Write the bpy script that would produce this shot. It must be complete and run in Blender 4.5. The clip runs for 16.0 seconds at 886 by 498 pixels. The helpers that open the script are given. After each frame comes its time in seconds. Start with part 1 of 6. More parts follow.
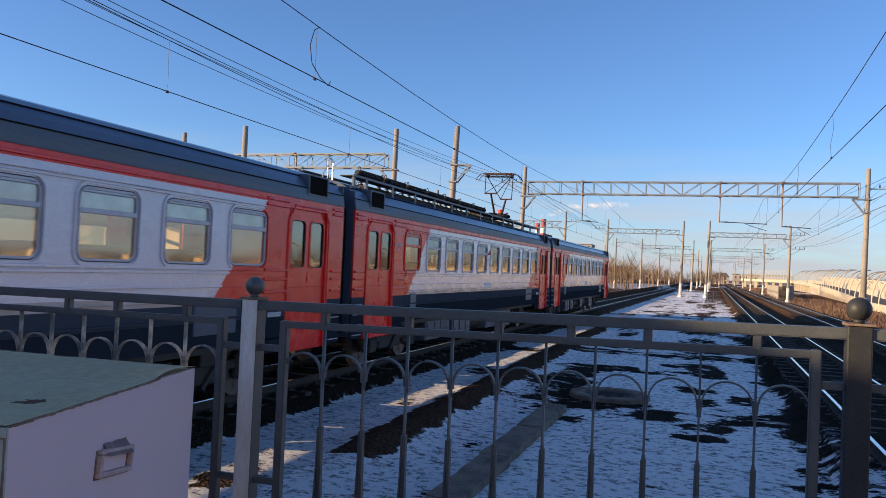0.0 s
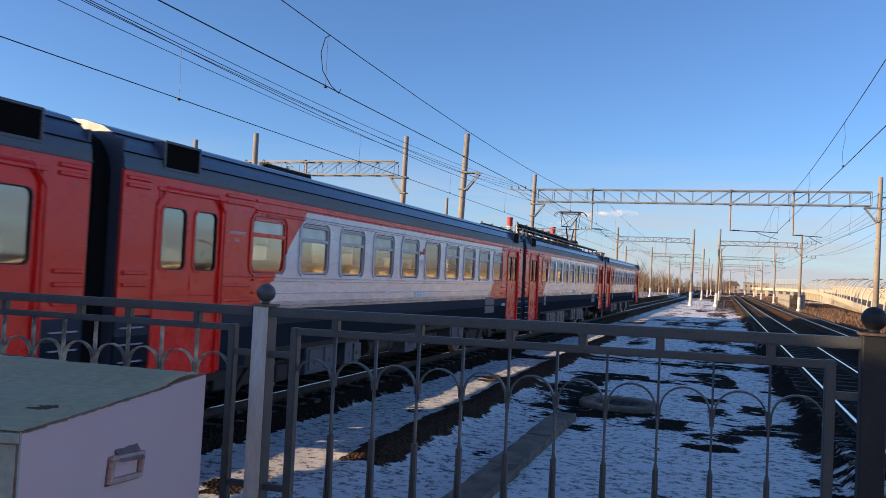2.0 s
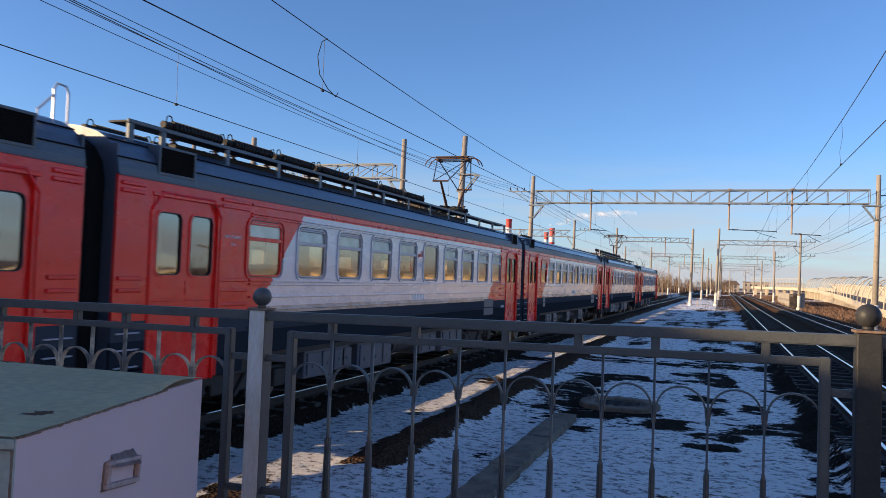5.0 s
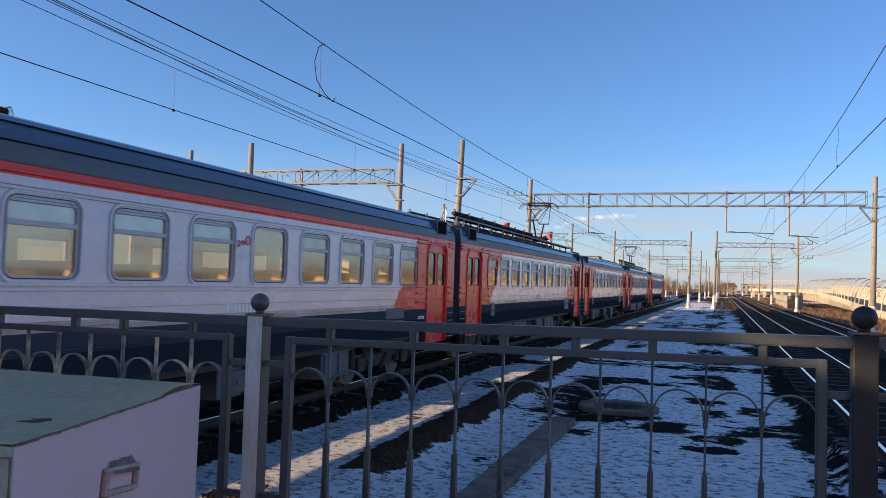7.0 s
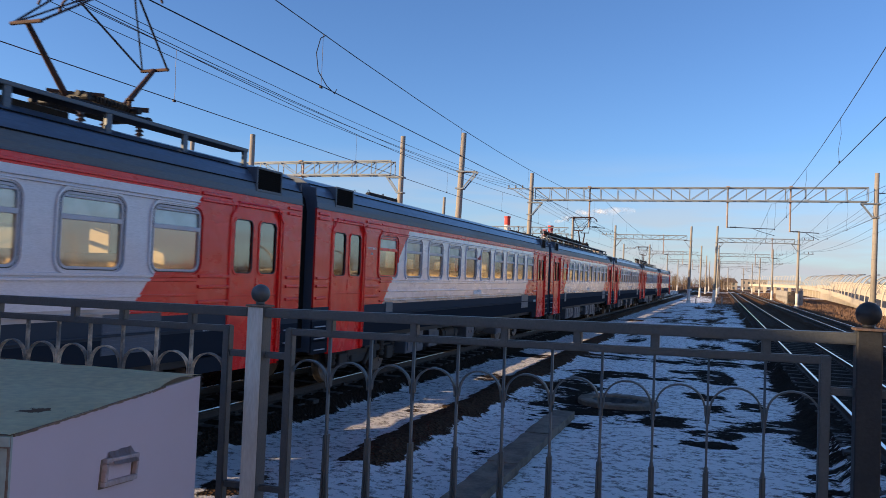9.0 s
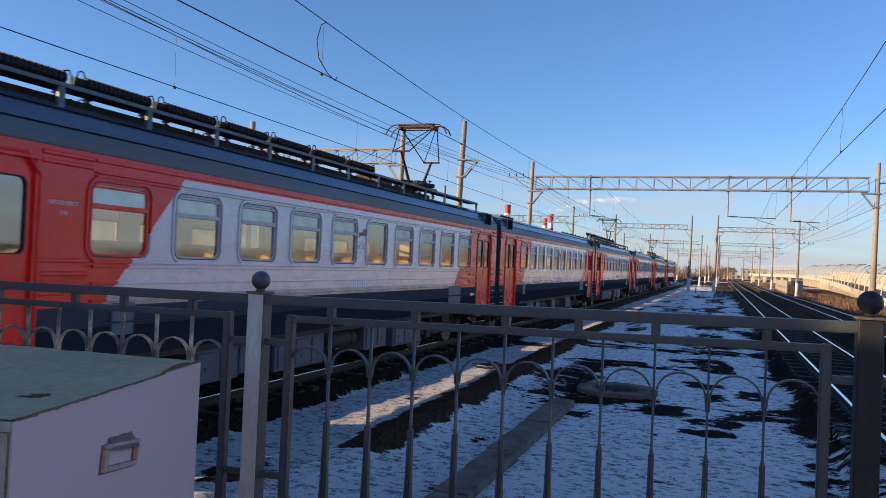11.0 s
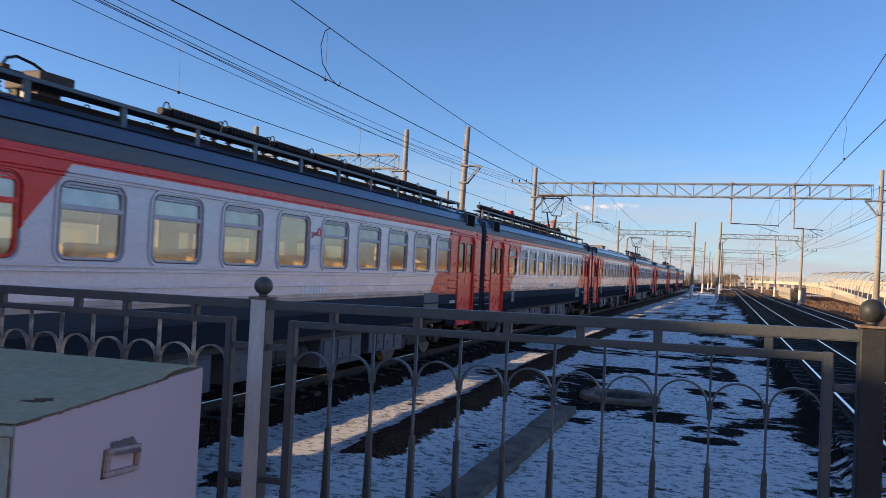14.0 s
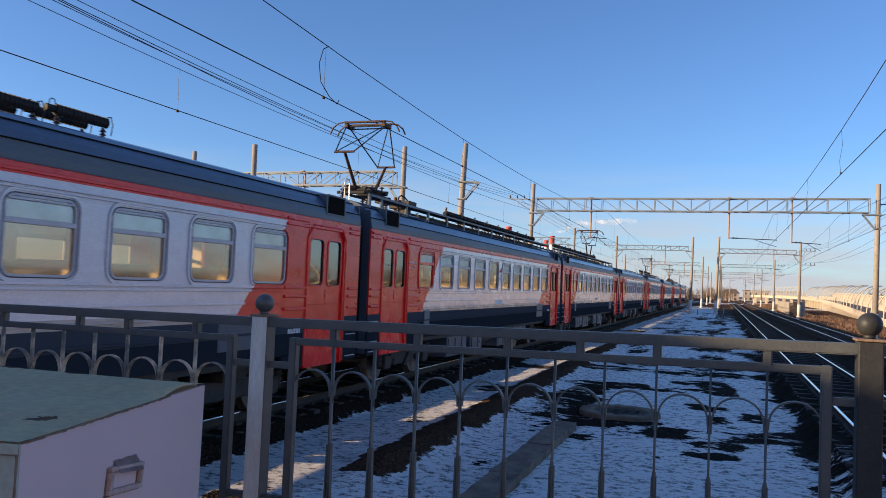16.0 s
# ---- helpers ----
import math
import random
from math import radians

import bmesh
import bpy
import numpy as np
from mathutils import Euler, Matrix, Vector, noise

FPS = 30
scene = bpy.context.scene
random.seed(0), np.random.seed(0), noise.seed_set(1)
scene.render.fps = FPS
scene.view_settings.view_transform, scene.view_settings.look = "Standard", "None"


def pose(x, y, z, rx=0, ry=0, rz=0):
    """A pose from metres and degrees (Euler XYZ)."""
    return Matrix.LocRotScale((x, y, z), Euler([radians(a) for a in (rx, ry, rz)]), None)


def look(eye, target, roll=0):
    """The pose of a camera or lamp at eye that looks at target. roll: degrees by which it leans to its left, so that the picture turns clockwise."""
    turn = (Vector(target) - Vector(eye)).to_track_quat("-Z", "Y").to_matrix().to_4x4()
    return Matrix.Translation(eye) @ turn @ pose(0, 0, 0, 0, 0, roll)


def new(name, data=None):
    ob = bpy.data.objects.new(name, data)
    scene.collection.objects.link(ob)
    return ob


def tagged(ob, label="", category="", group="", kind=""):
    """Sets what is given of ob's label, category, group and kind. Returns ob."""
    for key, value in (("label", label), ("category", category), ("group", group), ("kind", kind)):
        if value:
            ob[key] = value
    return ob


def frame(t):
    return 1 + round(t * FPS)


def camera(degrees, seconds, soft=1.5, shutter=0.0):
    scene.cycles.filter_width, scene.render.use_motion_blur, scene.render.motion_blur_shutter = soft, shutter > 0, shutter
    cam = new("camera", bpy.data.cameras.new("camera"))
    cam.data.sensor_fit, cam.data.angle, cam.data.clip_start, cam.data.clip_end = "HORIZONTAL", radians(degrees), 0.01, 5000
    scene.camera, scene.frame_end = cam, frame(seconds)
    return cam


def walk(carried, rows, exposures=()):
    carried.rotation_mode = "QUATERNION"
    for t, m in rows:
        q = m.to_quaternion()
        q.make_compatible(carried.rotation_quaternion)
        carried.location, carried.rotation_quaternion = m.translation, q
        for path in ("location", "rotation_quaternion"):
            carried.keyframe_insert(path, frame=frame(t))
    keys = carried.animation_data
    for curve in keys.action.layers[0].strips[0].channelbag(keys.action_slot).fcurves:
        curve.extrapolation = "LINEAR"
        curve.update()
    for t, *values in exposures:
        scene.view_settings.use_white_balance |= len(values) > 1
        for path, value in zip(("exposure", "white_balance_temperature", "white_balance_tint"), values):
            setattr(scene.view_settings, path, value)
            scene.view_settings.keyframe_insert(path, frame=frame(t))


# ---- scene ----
F_DEG = math.degrees(2 * math.atan(784 / 1380))
cam = camera(F_DEG, 16.0, soft=0.7, shutter=0.2)

# seconds, place, yaw to the left of the tracks, pitch up, lean
CAMERA_ROWS = [
    (0, -0.004, -0.003, 2.522, 19.206, 1.333, 2.554),
    (0.5, -0.004, -0.007, 2.522, 19.311, 1.376, 2.732),
    (1, -0.006, -0.008, 2.522, 19.494, 1.392, 2.799),
    (1.5, -0.007, -0.005, 2.521, 19.724, 1.620, 2.820),
    (2, -0.012, -0.002, 2.522, 19.912, 1.848, 2.783),
    (2.5, -0.009, -0.002, 2.521, 20.026, 1.873, 2.398),
    (3, -0.003, 0.000, 2.522, 20.137, 1.750, 2.207),
    (3.5, -0.000, 0.000, 2.521, 20.141, 1.694, 2.188),
    (4, 0.003, -0.001, 2.521, 20.014, 1.961, 2.399),
    (6.5, 0.006, 0.000, 2.522, 19.657, 2.122, 1.727),
    (7, 0.009, -0.005, 2.523, 19.736, 2.329, 1.811),
    (7.5, 0.004, 0.000, 2.520, 19.576, 2.068, 2.174),
    (8, 0.002, 0.003, 2.521, 19.439, 1.682, 2.280),
    (8.5, 0.000, 0.006, 2.520, 19.624, 1.784, 2.162),
    (9, -0.001, 0.008, 2.521, 19.753, 1.816, 2.265),
    (11.5, -0.006, 0.016, 2.517, 19.853, 0.792, 2.621),
    (12, -0.005, 0.017, 2.519, 20.220, 0.766, 2.766),
    (12.5, -0.004, 0.016, 2.520, 20.369, 0.999, 2.866),
    (13, -0.006, 0.018, 2.519, 20.152, 1.178, 2.871),
    (13.5, -0.005, 0.016, 2.520, 19.932, 1.215, 2.772),
    (14, -0.003, 0.010, 2.520, 19.946, 1.362, 2.737),
    (14.5, -0.003, 0.007, 2.521, 20.180, 1.722, 2.704),
    (15, -0.003, -0.001, 2.522, 20.205, 2.119, 2.571),
    (15.5, -0.002, -0.008, 2.522, 20.058, 2.455, 2.399),
    (16, -0.001, -0.012, 2.520, 19.889, 2.562, 2.386),
]


def camera_pose(x, y, z, yaw, pitch, lean):
    a, b = radians(yaw), radians(pitch)
    way = Vector((-math.sin(a) * math.cos(b), math.cos(a) * math.cos(b), math.sin(b)))
    eye = Vector((x, y, z))
    return look(eye, eye + way, lean)


walk(cam, [(row[0], camera_pose(*row[1:])) for row in CAMERA_ROWS])

# ---- light ----
SUN_FROM = Vector((-1.0, -0.62, 0.245)).normalized()
scene.view_settings.exposure = 0.84
world = bpy.data.worlds.new("sky")
scene.world = world
world.use_nodes = True
wn, wl = world.node_tree.nodes, world.node_tree.links
wn.clear()
sky = wn.new("ShaderNodeTexSky")
sky.sky_type, sky.sun_disc = "NISHITA", False
sky.sun_elevation = math.asin(SUN_FROM.z)
sky.sun_rotation = math.atan2(SUN_FROM.x, SUN_FROM.y)
sky.air_density, sky.dust_density, sky.ozone_density, sky.altitude = 1.0, 1.2, 4.0, 1200
tc = wn.new("ShaderNodeTexCoord")
sep = wn.new("ShaderNodeSeparateXYZ")
wl.new(tc.outputs["Generated"], sep.inputs[0])
band = wn.new("ShaderNodeMapRange")
band.inputs[1].default_value, band.inputs[2].default_value = 0.16, 0.02
wl.new(sep.outputs[2], band.inputs[0])
stretch = wn.new("ShaderNodeMapping")
stretch.inputs["Scale"].default_value = (3.0, 3.0, 26.0)
wl.new(tc.outputs["Generated"], stretch.inputs[0])
puff = wn.new("ShaderNodeTexNoise")
puff.inputs["Scale"].default_value, puff.inputs["Detail"].default_value = 1.6, 5
wl.new(stretch.outputs[0], puff.inputs["Vector"])
puff_edge = wn.new("ShaderNodeMapRange")
puff_edge.inputs[1].default_value, puff_edge.inputs[2].default_value = 0.44, 0.62
wl.new(puff.outputs[0], puff_edge.inputs[0])
thick = wn.new("ShaderNodeMath")
thick.operation = "MULTIPLY_ADD"
thick.inputs[1].default_value, thick.inputs[2].default_value = 0.6, 0.36
wl.new(puff_edge.outputs[0], thick.inputs[0])
amount = wn.new("ShaderNodeMath")
amount.operation = "MULTIPLY"
wl.new(band.outputs[0], amount.inputs[0])
wl.new(thick.outputs[0], amount.inputs[1])
cloud = wn.new("ShaderNodeMixRGB")
cloud.inputs[2].default_value = (2.75, 2.85, 3.1, 1)
wl.new(amount.outputs[0], cloud.inputs[0])
cool = wn.new("ShaderNodeMixRGB")
cool.blend_type = "MULTIPLY"
cool.inputs[0].default_value = 1.0
cool.inputs[2].default_value = (0.9, 0.93, 1.05, 1)
wl.new(sky.outputs[0], cool.inputs[1])
wl.new(cool.outputs[0], cloud.inputs[1])
bg = wn.new("ShaderNodeBackground")
bg.inputs[1].default_value = 0.12
wl.new(cloud.outputs[0], bg.inputs[0])
wout = wn.new("ShaderNodeOutputWorld")
wl.new(bg.outputs[0], wout.inputs[0])

sun_data = bpy.data.lights.new("sun", "SUN")
sun_data.energy, sun_data.angle, sun_data.color = 5.0, radians(0.5), (1.0, 0.72, 0.42)
sun = new("sun", sun_data)
sun.matrix_world = look(SUN_FROM * 50, (0, 0, 0))


# ---- materials ----
def mat(name, colour, rough=0.6, metal=0.0, second=None, scale=3.0, amount=0.5, bump=0.0, bump_scale=40.0, spec=0.5, stretch=(1, 1, 1), spread=0.0, coat=0.0, wave=0.0):
    """A surface with two scales of variation: broad stains towards the second colour, and a fine grain with relief."""
    m = bpy.data.materials.new(name)
    m.use_nodes = True
    n, l = m.node_tree.nodes, m.node_tree.links
    b = n["Principled BSDF"]
    b.inputs["Metallic"].default_value = metal
    b.inputs["Specular IOR Level"].default_value = spec
    b.inputs["Coat Weight"].default_value = coat
    b.inputs["Coat Roughness"].default_value = 0.12
    t = n.new("ShaderNodeTexCoord")
    mp = n.new("ShaderNodeMapping")
    mp.inputs["Scale"].default_value = stretch
    l.new(t.outputs["Object"], mp.inputs[0])
    broad = n.new("ShaderNodeTexNoise")
    broad.inputs["Scale"].default_value, broad.inputs["Detail"].default_value = scale, 6
    broad.inputs["Roughness"].default_value = 0.65
    l.new(mp.outputs[0], broad.inputs["Vector"])
    edge = n.new("ShaderNodeMapRange")
    edge.inputs[1].default_value, edge.inputs[2].default_value = 0.42, 0.68
    edge.inputs[4].default_value = amount
    l.new(broad.outputs[0], edge.inputs[0])
    mix = n.new("ShaderNodeMixRGB")
    mix.inputs[1].default_value = (*colour, 1)
    mix.inputs[2].default_value = (*(second or tuple(c * 0.7 for c in colour)), 1)
    l.new(edge.outputs[0], mix.inputs[0])
    fine = n.new("ShaderNodeTexNoise")
    fine.inputs["Scale"].default_value, fine.inputs["Detail"].default_value = bump_scale, 4
    l.new(mp.outputs[0], fine.inputs["Vector"])
    grain = n.new("ShaderNodeMapRange")
    grain.inputs[1].default_value, grain.inputs[2].default_value = 0.25, 0.75
    grain.inputs[3].default_value, grain.inputs[4].default_value = 0.86, 1.14
    l.new(fine.outputs[0], grain.inputs[0])
    mul = n.new("ShaderNodeVectorMath")
    mul.operation = "SCALE"
    l.new(mix.outputs[0], mul.inputs[0])
    l.new(grain.outputs[0], mul.inputs["Scale"])
    last = mul.outputs[0]
    if spread:
        info = n.new("ShaderNodeObjectInfo")
        rnd = n.new("ShaderNodeMapRange")
        rnd.inputs[3].default_value, rnd.inputs[4].default_value = 1 - spread, 1 + spread
        l.new(info.outputs["Random"], rnd.inputs[0])
        m2 = n.new("ShaderNodeVectorMath")
        m2.operation = "SCALE"
        l.new(last, m2.inputs[0])
        l.new(rnd.outputs[0], m2.inputs["Scale"])
        last = m2.outputs[0]
    l.new(last, b.inputs["Base Color"])
    rr = n.new("ShaderNodeMapRange")
    rr.inputs[3].default_value, rr.inputs[4].default_value = max(rough - 0.1, 0.02), min(rough + 0.12, 1)
    l.new(broad.outputs[0], rr.inputs[0])
    l.new(rr.outputs[0], b.inputs["Roughness"])
    if bump:
        bp = n.new("ShaderNodeBump")
        bp.inputs["Strength"].default_value, bp.inputs["Distance"].default_value = bump, 0.01
        l.new(fine.outputs[0], bp.inputs["Height"])
        l.new(bp.outputs[0], b.inputs["Normal"])
        if wave:      # dents and buckles of sheet metal
            dents = n.new("ShaderNodeTexNoise")
            dents.inputs["Scale"].default_value, dents.inputs["Detail"].default_value = 1.7, 2
            l.new(t.outputs["Object"], dents.inputs["Vector"])
            wp = n.new("ShaderNodeBump")
            wp.inputs["Strength"].default_value, wp.inputs["Distance"].default_value = 1.0, wave
            l.new(dents.outputs[0], wp.inputs["Height"])
            l.new(wp.outputs[0], bp.inputs["Normal"])
    return m


def math_node(m, op, a, b=None, c=None):
    n = m.node_tree.nodes.new("ShaderNodeMath")
    n.operation = op
    for i, v in enumerate((a, b, c)):
        if v is None:
            continue
        if isinstance(v, (int, float)):
            n.inputs[i].default_value = v
        else:
            m.node_tree.links.new(v, n.inputs[i])
    return n.outputs[0]


def livery(name):
    """Side paint of a carriage: red slanted ends, silver middle, slate skirt and a red line under the gutter, in the car's own metres."""
    m = mat(name, (0.64, 0.62, 0.67), 0.27, 0.0, (0.54, 0.52, 0.56), 0.9, 0.35, 0.03, 60, 0.5, (1, 0.5, 1.6), coat=0.3, wave=0.03)
    n, l = m.node_tree.nodes, m.node_tree.links
    b = n["Principled BSDF"]
    silver = b.inputs["Base Color"].links[0].from_socket
    t = n.new("ShaderNodeTexCoord")
    s = n.new("ShaderNodeSeparateXYZ")
    l.new(t.outputs["Object"], s.inputs[0])
    y, z = s.outputs[1], s.outputs[2]
    slant = math_node(m, "MULTIPLY_ADD", z, -0.85, y)     # y - 0.85 z
    front = math_node(m, "GREATER_THAN", slant, 11.03 - 3.24 - 0.85 * 3.57)
    rear = math_node(m, "LESS_THAN", slant, 11.03 - 17.0 - 0.85 * 3.57)
    line = math_node(m, "GREATER_THAN", z, 3.55)
    red = math_node(m, "MAXIMUM", math_node(m, "MAXIMUM", front, rear), line)
    slate = math_node(m, "LESS_THAN", z, 1.77)
    dirt = n.new("ShaderNodeTexNoise")
    dirt.inputs["Scale"].default_value, dirt.inputs["Detail"].default_value = 1.7, 7
    l.new(t.outputs["Object"], dirt.inputs["Vector"])

    def over(under, factor, colour):
        x = n.new("ShaderNodeMixRGB")
        x.inputs[2].default_value = (*colour, 1)
        l.new(under, x.inputs[1])
        if isinstance(factor, float):
            x.inputs[0].default_value = factor
        else:
            l.new(factor, x.inputs[0])
        return x.outputs[0]

    low = math_node(m, "MULTIPLY", math_node(m, "LESS_THAN", z, 1.9), dirt.outputs[0])
    c = over(silver, math_node(m, "MULTIPLY", low, 1.3), (0.24, 0.2, 0.16))
    l.new(math_node(m, "MULTIPLY_ADD", slate, -0.5, math_node(m, "MULTIPLY_ADD", red, -0.1, 0.5)), b.inputs["Specular IOR Level"])
    l.new(math_node(m, "MULTIPLY", math_node(m, "SUBTRACT", 1.0, slate), math_node(m, "MULTIPLY_ADD", red, -0.68, 0.8)), b.inputs["Coat Weight"])
    redmix = n.new("ShaderNodeMixRGB")
    redmix.inputs[1].default_value, redmix.inputs[2].default_value = (0.88, 0.02, 0.017, 1), (0.74, 0.026, 0.022, 1)
    l.new(dirt.outputs[0], redmix.inputs[0])
    x = n.new("ShaderNodeMixRGB")
    l.new(red, x.inputs[0])
    l.new(c, x.inputs[1])
    l.new(redmix.outputs[0], x.inputs[2])
    deep = math_node(m, "LESS_THAN", z, 1.5)
    l.new(over(over(x.outputs[0], slate, (0.056, 0.064, 0.078)), deep, (0.024, 0.029, 0.038)), b.inputs["Base Color"])
    return m


def pane_glass(name, tint, film, gloss, haze, dust=None):
    """Coated glazing: a mirror-like film over tinted glass."""
    m = bpy.data.materials.new(name)
    m.use_nodes = True
    n, l = m.node_tree.nodes, m.node_tree.links
    n.remove(n["Principled BSDF"])
    tr, gl, mx = (n.new(k) for k in ("ShaderNodeBsdfTransparent", "ShaderNodeBsdfGlossy", "ShaderNodeMixShader"))
    tr.inputs[0].default_value = (*tint, 1)
    gl.inputs["Roughness"].default_value = haze
    gl.inputs["Color"].default_value = (*film, 1)
    mx.inputs[0].default_value = gloss
    body = tr.outputs[0]
    if dust:      # a dirty, half-opaque film behind the shine
        df, dm, tx, no, rg = (n.new(k) for k in ("ShaderNodeBsdfDiffuse", "ShaderNodeMixShader", "ShaderNodeTexCoord", "ShaderNodeTexNoise", "ShaderNodeMapRange"))
        df.inputs[0].default_value = (*dust, 1)
        no.inputs["Scale"].default_value, no.inputs["Detail"].default_value = 2.4, 5
        rg.inputs[1].default_value, rg.inputs[2].default_value, rg.inputs[3].default_value, rg.inputs[4].default_value = 0.3, 0.7, 0.45, 0.9
        l.new(tx.outputs["Object"], no.inputs["Vector"])
        l.new(no.outputs[0], rg.inputs[0])
        l.new(rg.outputs[0], dm.inputs[0])
        l.new(body, dm.inputs[1])
        l.new(df.outputs[0], dm.inputs[2])
        body = dm.outputs[0]
    l.new(body, mx.inputs[1])
    l.new(gl.outputs[0], mx.inputs[2])
    l.new(mx.outputs[0], n["Material Output"].inputs[0])
    return m


M_SIDE = livery("carriage_paint")
M_RED = mat("red_door_paint", (0.87, 0.02, 0.017), 0.28, 0, (0.74, 0.026, 0.022), 1.5, 0.7, 0.03, 50, 0.4, coat=0.12, wave=0.03)
M_ROOF = mat("slate_roof_paint", (0.075, 0.105, 0.16), 0.36, 0, (0.05, 0.07, 0.105), 1.2, 0.7, 0.04, 30, 0.5, (1, 0.35, 1), coat=0.55, wave=0.02)
M_COVE = mat("grey_cove_paint", (0.085, 0.12, 0.155), 0.45, 0, (0.12, 0.118, 0.105), 1.1, 0.8, 0.04, 30, 0.4, (1, 0.3, 2))
M_SKIRT = mat("slate_skirt_paint", (0.06, 0.08, 0.115), 0.45, 0, (0.09, 0.09, 0.09), 1.5, 0.6, 0.05, 40)
M_RUBBER = mat("black_rubber", (0.008, 0.008, 0.008), 0.8, 0, (0.016, 0.016, 0.016), 2, 0.4, 0.05, 30, 0.06)
M_UNDER = mat("sooty_running_gear", (0.03, 0.028, 0.028), 0.7, 0.2, (0.07, 0.055, 0.04), 3, 0.6, 0.2, 30)
M_GEAR = mat("black_roof_gear", (0.014, 0.014, 0.015), 0.6, 0.0, (0.04, 0.032, 0.028), 4, 0.6, 0.2, 60, 0.25)
M_RUST = mat("rusted_pantograph_steel", (0.05, 0.026, 0.02), 0.65, 0.3, (0.12, 0.05, 0.03), 5, 0.7, 0.2, 60)
M_ARM = mat("dark_tube_steel", (0.03, 0.033, 0.045), 0.5, 0.4, (0.06, 0.04, 0.035), 5, 0.5)
M_COVER = mat("brown_roof_cover_paint", (0.045, 0.032, 0.024), 0.7, 0.0, (0.09, 0.06, 0.035), 3, 0.6, 0.2, 40)
M_INSUL = mat("brown_glazed_insulator", (0.04, 0.02, 0.014), 0.3, 0, (0.025, 0.014, 0.011), 5, 0.5)
M_FRAME = mat("window_aluminium_frame", (0.42, 0.42, 0.47), 0.35, 0.2, (0.3, 0.3, 0.34), 4, 0.4)
M_GASKET = mat("dark_window_gasket", (0.03, 0.03, 0.035), 0.6)
M_GLASS = pane_glass("window_glass", (0.88, 0.83, 0.72), (0.82, 0.83, 0.82), 0.23, 0.06)
M_DOORGLASS = pane_glass("door_glass", (0.3, 0.3, 0.28), (0.9, 0.9, 0.86), 0.24, 0.03)
M_VENT = pane_glass("vent_glass", (0.5, 0.5, 0.46), (0.92, 0.95, 0.95), 0.2, 0.08, (0.42, 0.45, 0.42))
M_INNER = mat("cream_interior_panel", (0.62, 0.55, 0.4), 0.6, 0, (0.5, 0.43, 0.3), 1.2, 0.5)
M_SEAT = mat("tan_seat_vinyl", (0.42, 0.3, 0.14), 0.55, 0, (0.3, 0.22, 0.12), 3, 0.5)
M_WHITE = mat("white_lettering", (0.93, 0.93, 0.93), 0.5)
M_LOGO = mat("red_lettering", (0.62, 0.07, 0.05), 0.5)
M_STEEL = mat("worn_wheel_steel", (0.13, 0.12, 0.115), 0.45, 0.6, (0.06, 0.05, 0.045), 6, 0.7)
M_RAIL = mat("rusty_rail_web", (0.04, 0.027, 0.02), 0.75, 0.1, (0.025, 0.018, 0.014), 4, 0.6, 0.2, 60)
M_RAILTOP = mat("polished_rail_head", (0.75, 0.75, 0.76), 0.15, 1.0, (0.5, 0.5, 0.52), 3, 0.4)
M_SLEEPER = mat("grey_concrete_sleeper", (0.055, 0.046, 0.038), 0.9, 0, (0.024, 0.019, 0.015), 2.5, 0.8, 0.4, 30, spread=0.2)
M_CONCRETE = mat("weathered_concrete", (0.36, 0.33, 0.29), 0.85, 0, (0.24, 0.21, 0.18), 1.8, 0.8, 0.4, 25)
M_BEAM = mat("damp_concrete_slab", (0.21, 0.155, 0.108), 0.85, 0, (0.07, 0.052, 0.038), 2.5, 0.9, 0.5, 30)
M_WHITEWASH = mat("flaking_whitewash", (0.72, 0.68, 0.62), 0.9, 0, (0.5, 0.44, 0.37), 3.0, 0.7, 0.3, 20)
M_POLE = mat("grey_concrete_pole", (0.3, 0.265, 0.225), 0.85, 0, (0.22, 0.19, 0.16), 1.5, 0.7, 0.3, 20, stretch=(1, 1, 0.4))
M_GALV = mat("galvanised_lattice", (0.2, 0.23, 0.265), 0.55, 0.2, (0.15, 0.165, 0.18), 2, 0.5, 0.1, 40)
M_WIRE = mat("dark_copper_wire", (0.045, 0.04, 0.04), 0.5, 0.5)
M_FENCE = mat("grey_fence_paint", (0.078, 0.086, 0.09), 0.42, 0.0, (0.11, 0.112, 0.11), 11, 0.7, 0.15, 120)
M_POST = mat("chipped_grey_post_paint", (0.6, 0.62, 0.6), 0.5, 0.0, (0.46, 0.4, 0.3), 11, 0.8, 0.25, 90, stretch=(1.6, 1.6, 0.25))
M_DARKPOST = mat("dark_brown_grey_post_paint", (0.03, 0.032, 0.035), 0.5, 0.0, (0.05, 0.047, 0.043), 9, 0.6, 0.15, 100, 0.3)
M_FRUST = mat("bare_rusty_steel", (0.2, 0.12, 0.08), 0.75, 0.2, (0.3, 0.24, 0.2), 25, 0.8, 0.3, 120)
M_PINK = mat("pale_pink_box_paint", (0.68, 0.55, 0.59), 0.5, 0, (0.62, 0.49, 0.51), 2.2, 0.5, 0.0, 420)
M_BACK = mat("pale_green_box_paint", (0.4, 0.46, 0.42), 0.6, 0, (0.36, 0.36, 0.3), 4, 0.6, 0.2, 60)
M_CREAM = mat("cream_barrier_paint", (0.55, 0.47, 0.36), 0.6, 0, (0.5, 0.42, 0.31), 0.6, 0.6, 0.1, 10)
M_BOUNCE = mat("buff_bounce_wall", (0.42, 0.37, 0.31), 0.85, 0, (0.35, 0.31, 0.26), 0.5, 0.6, 0.2, 12)
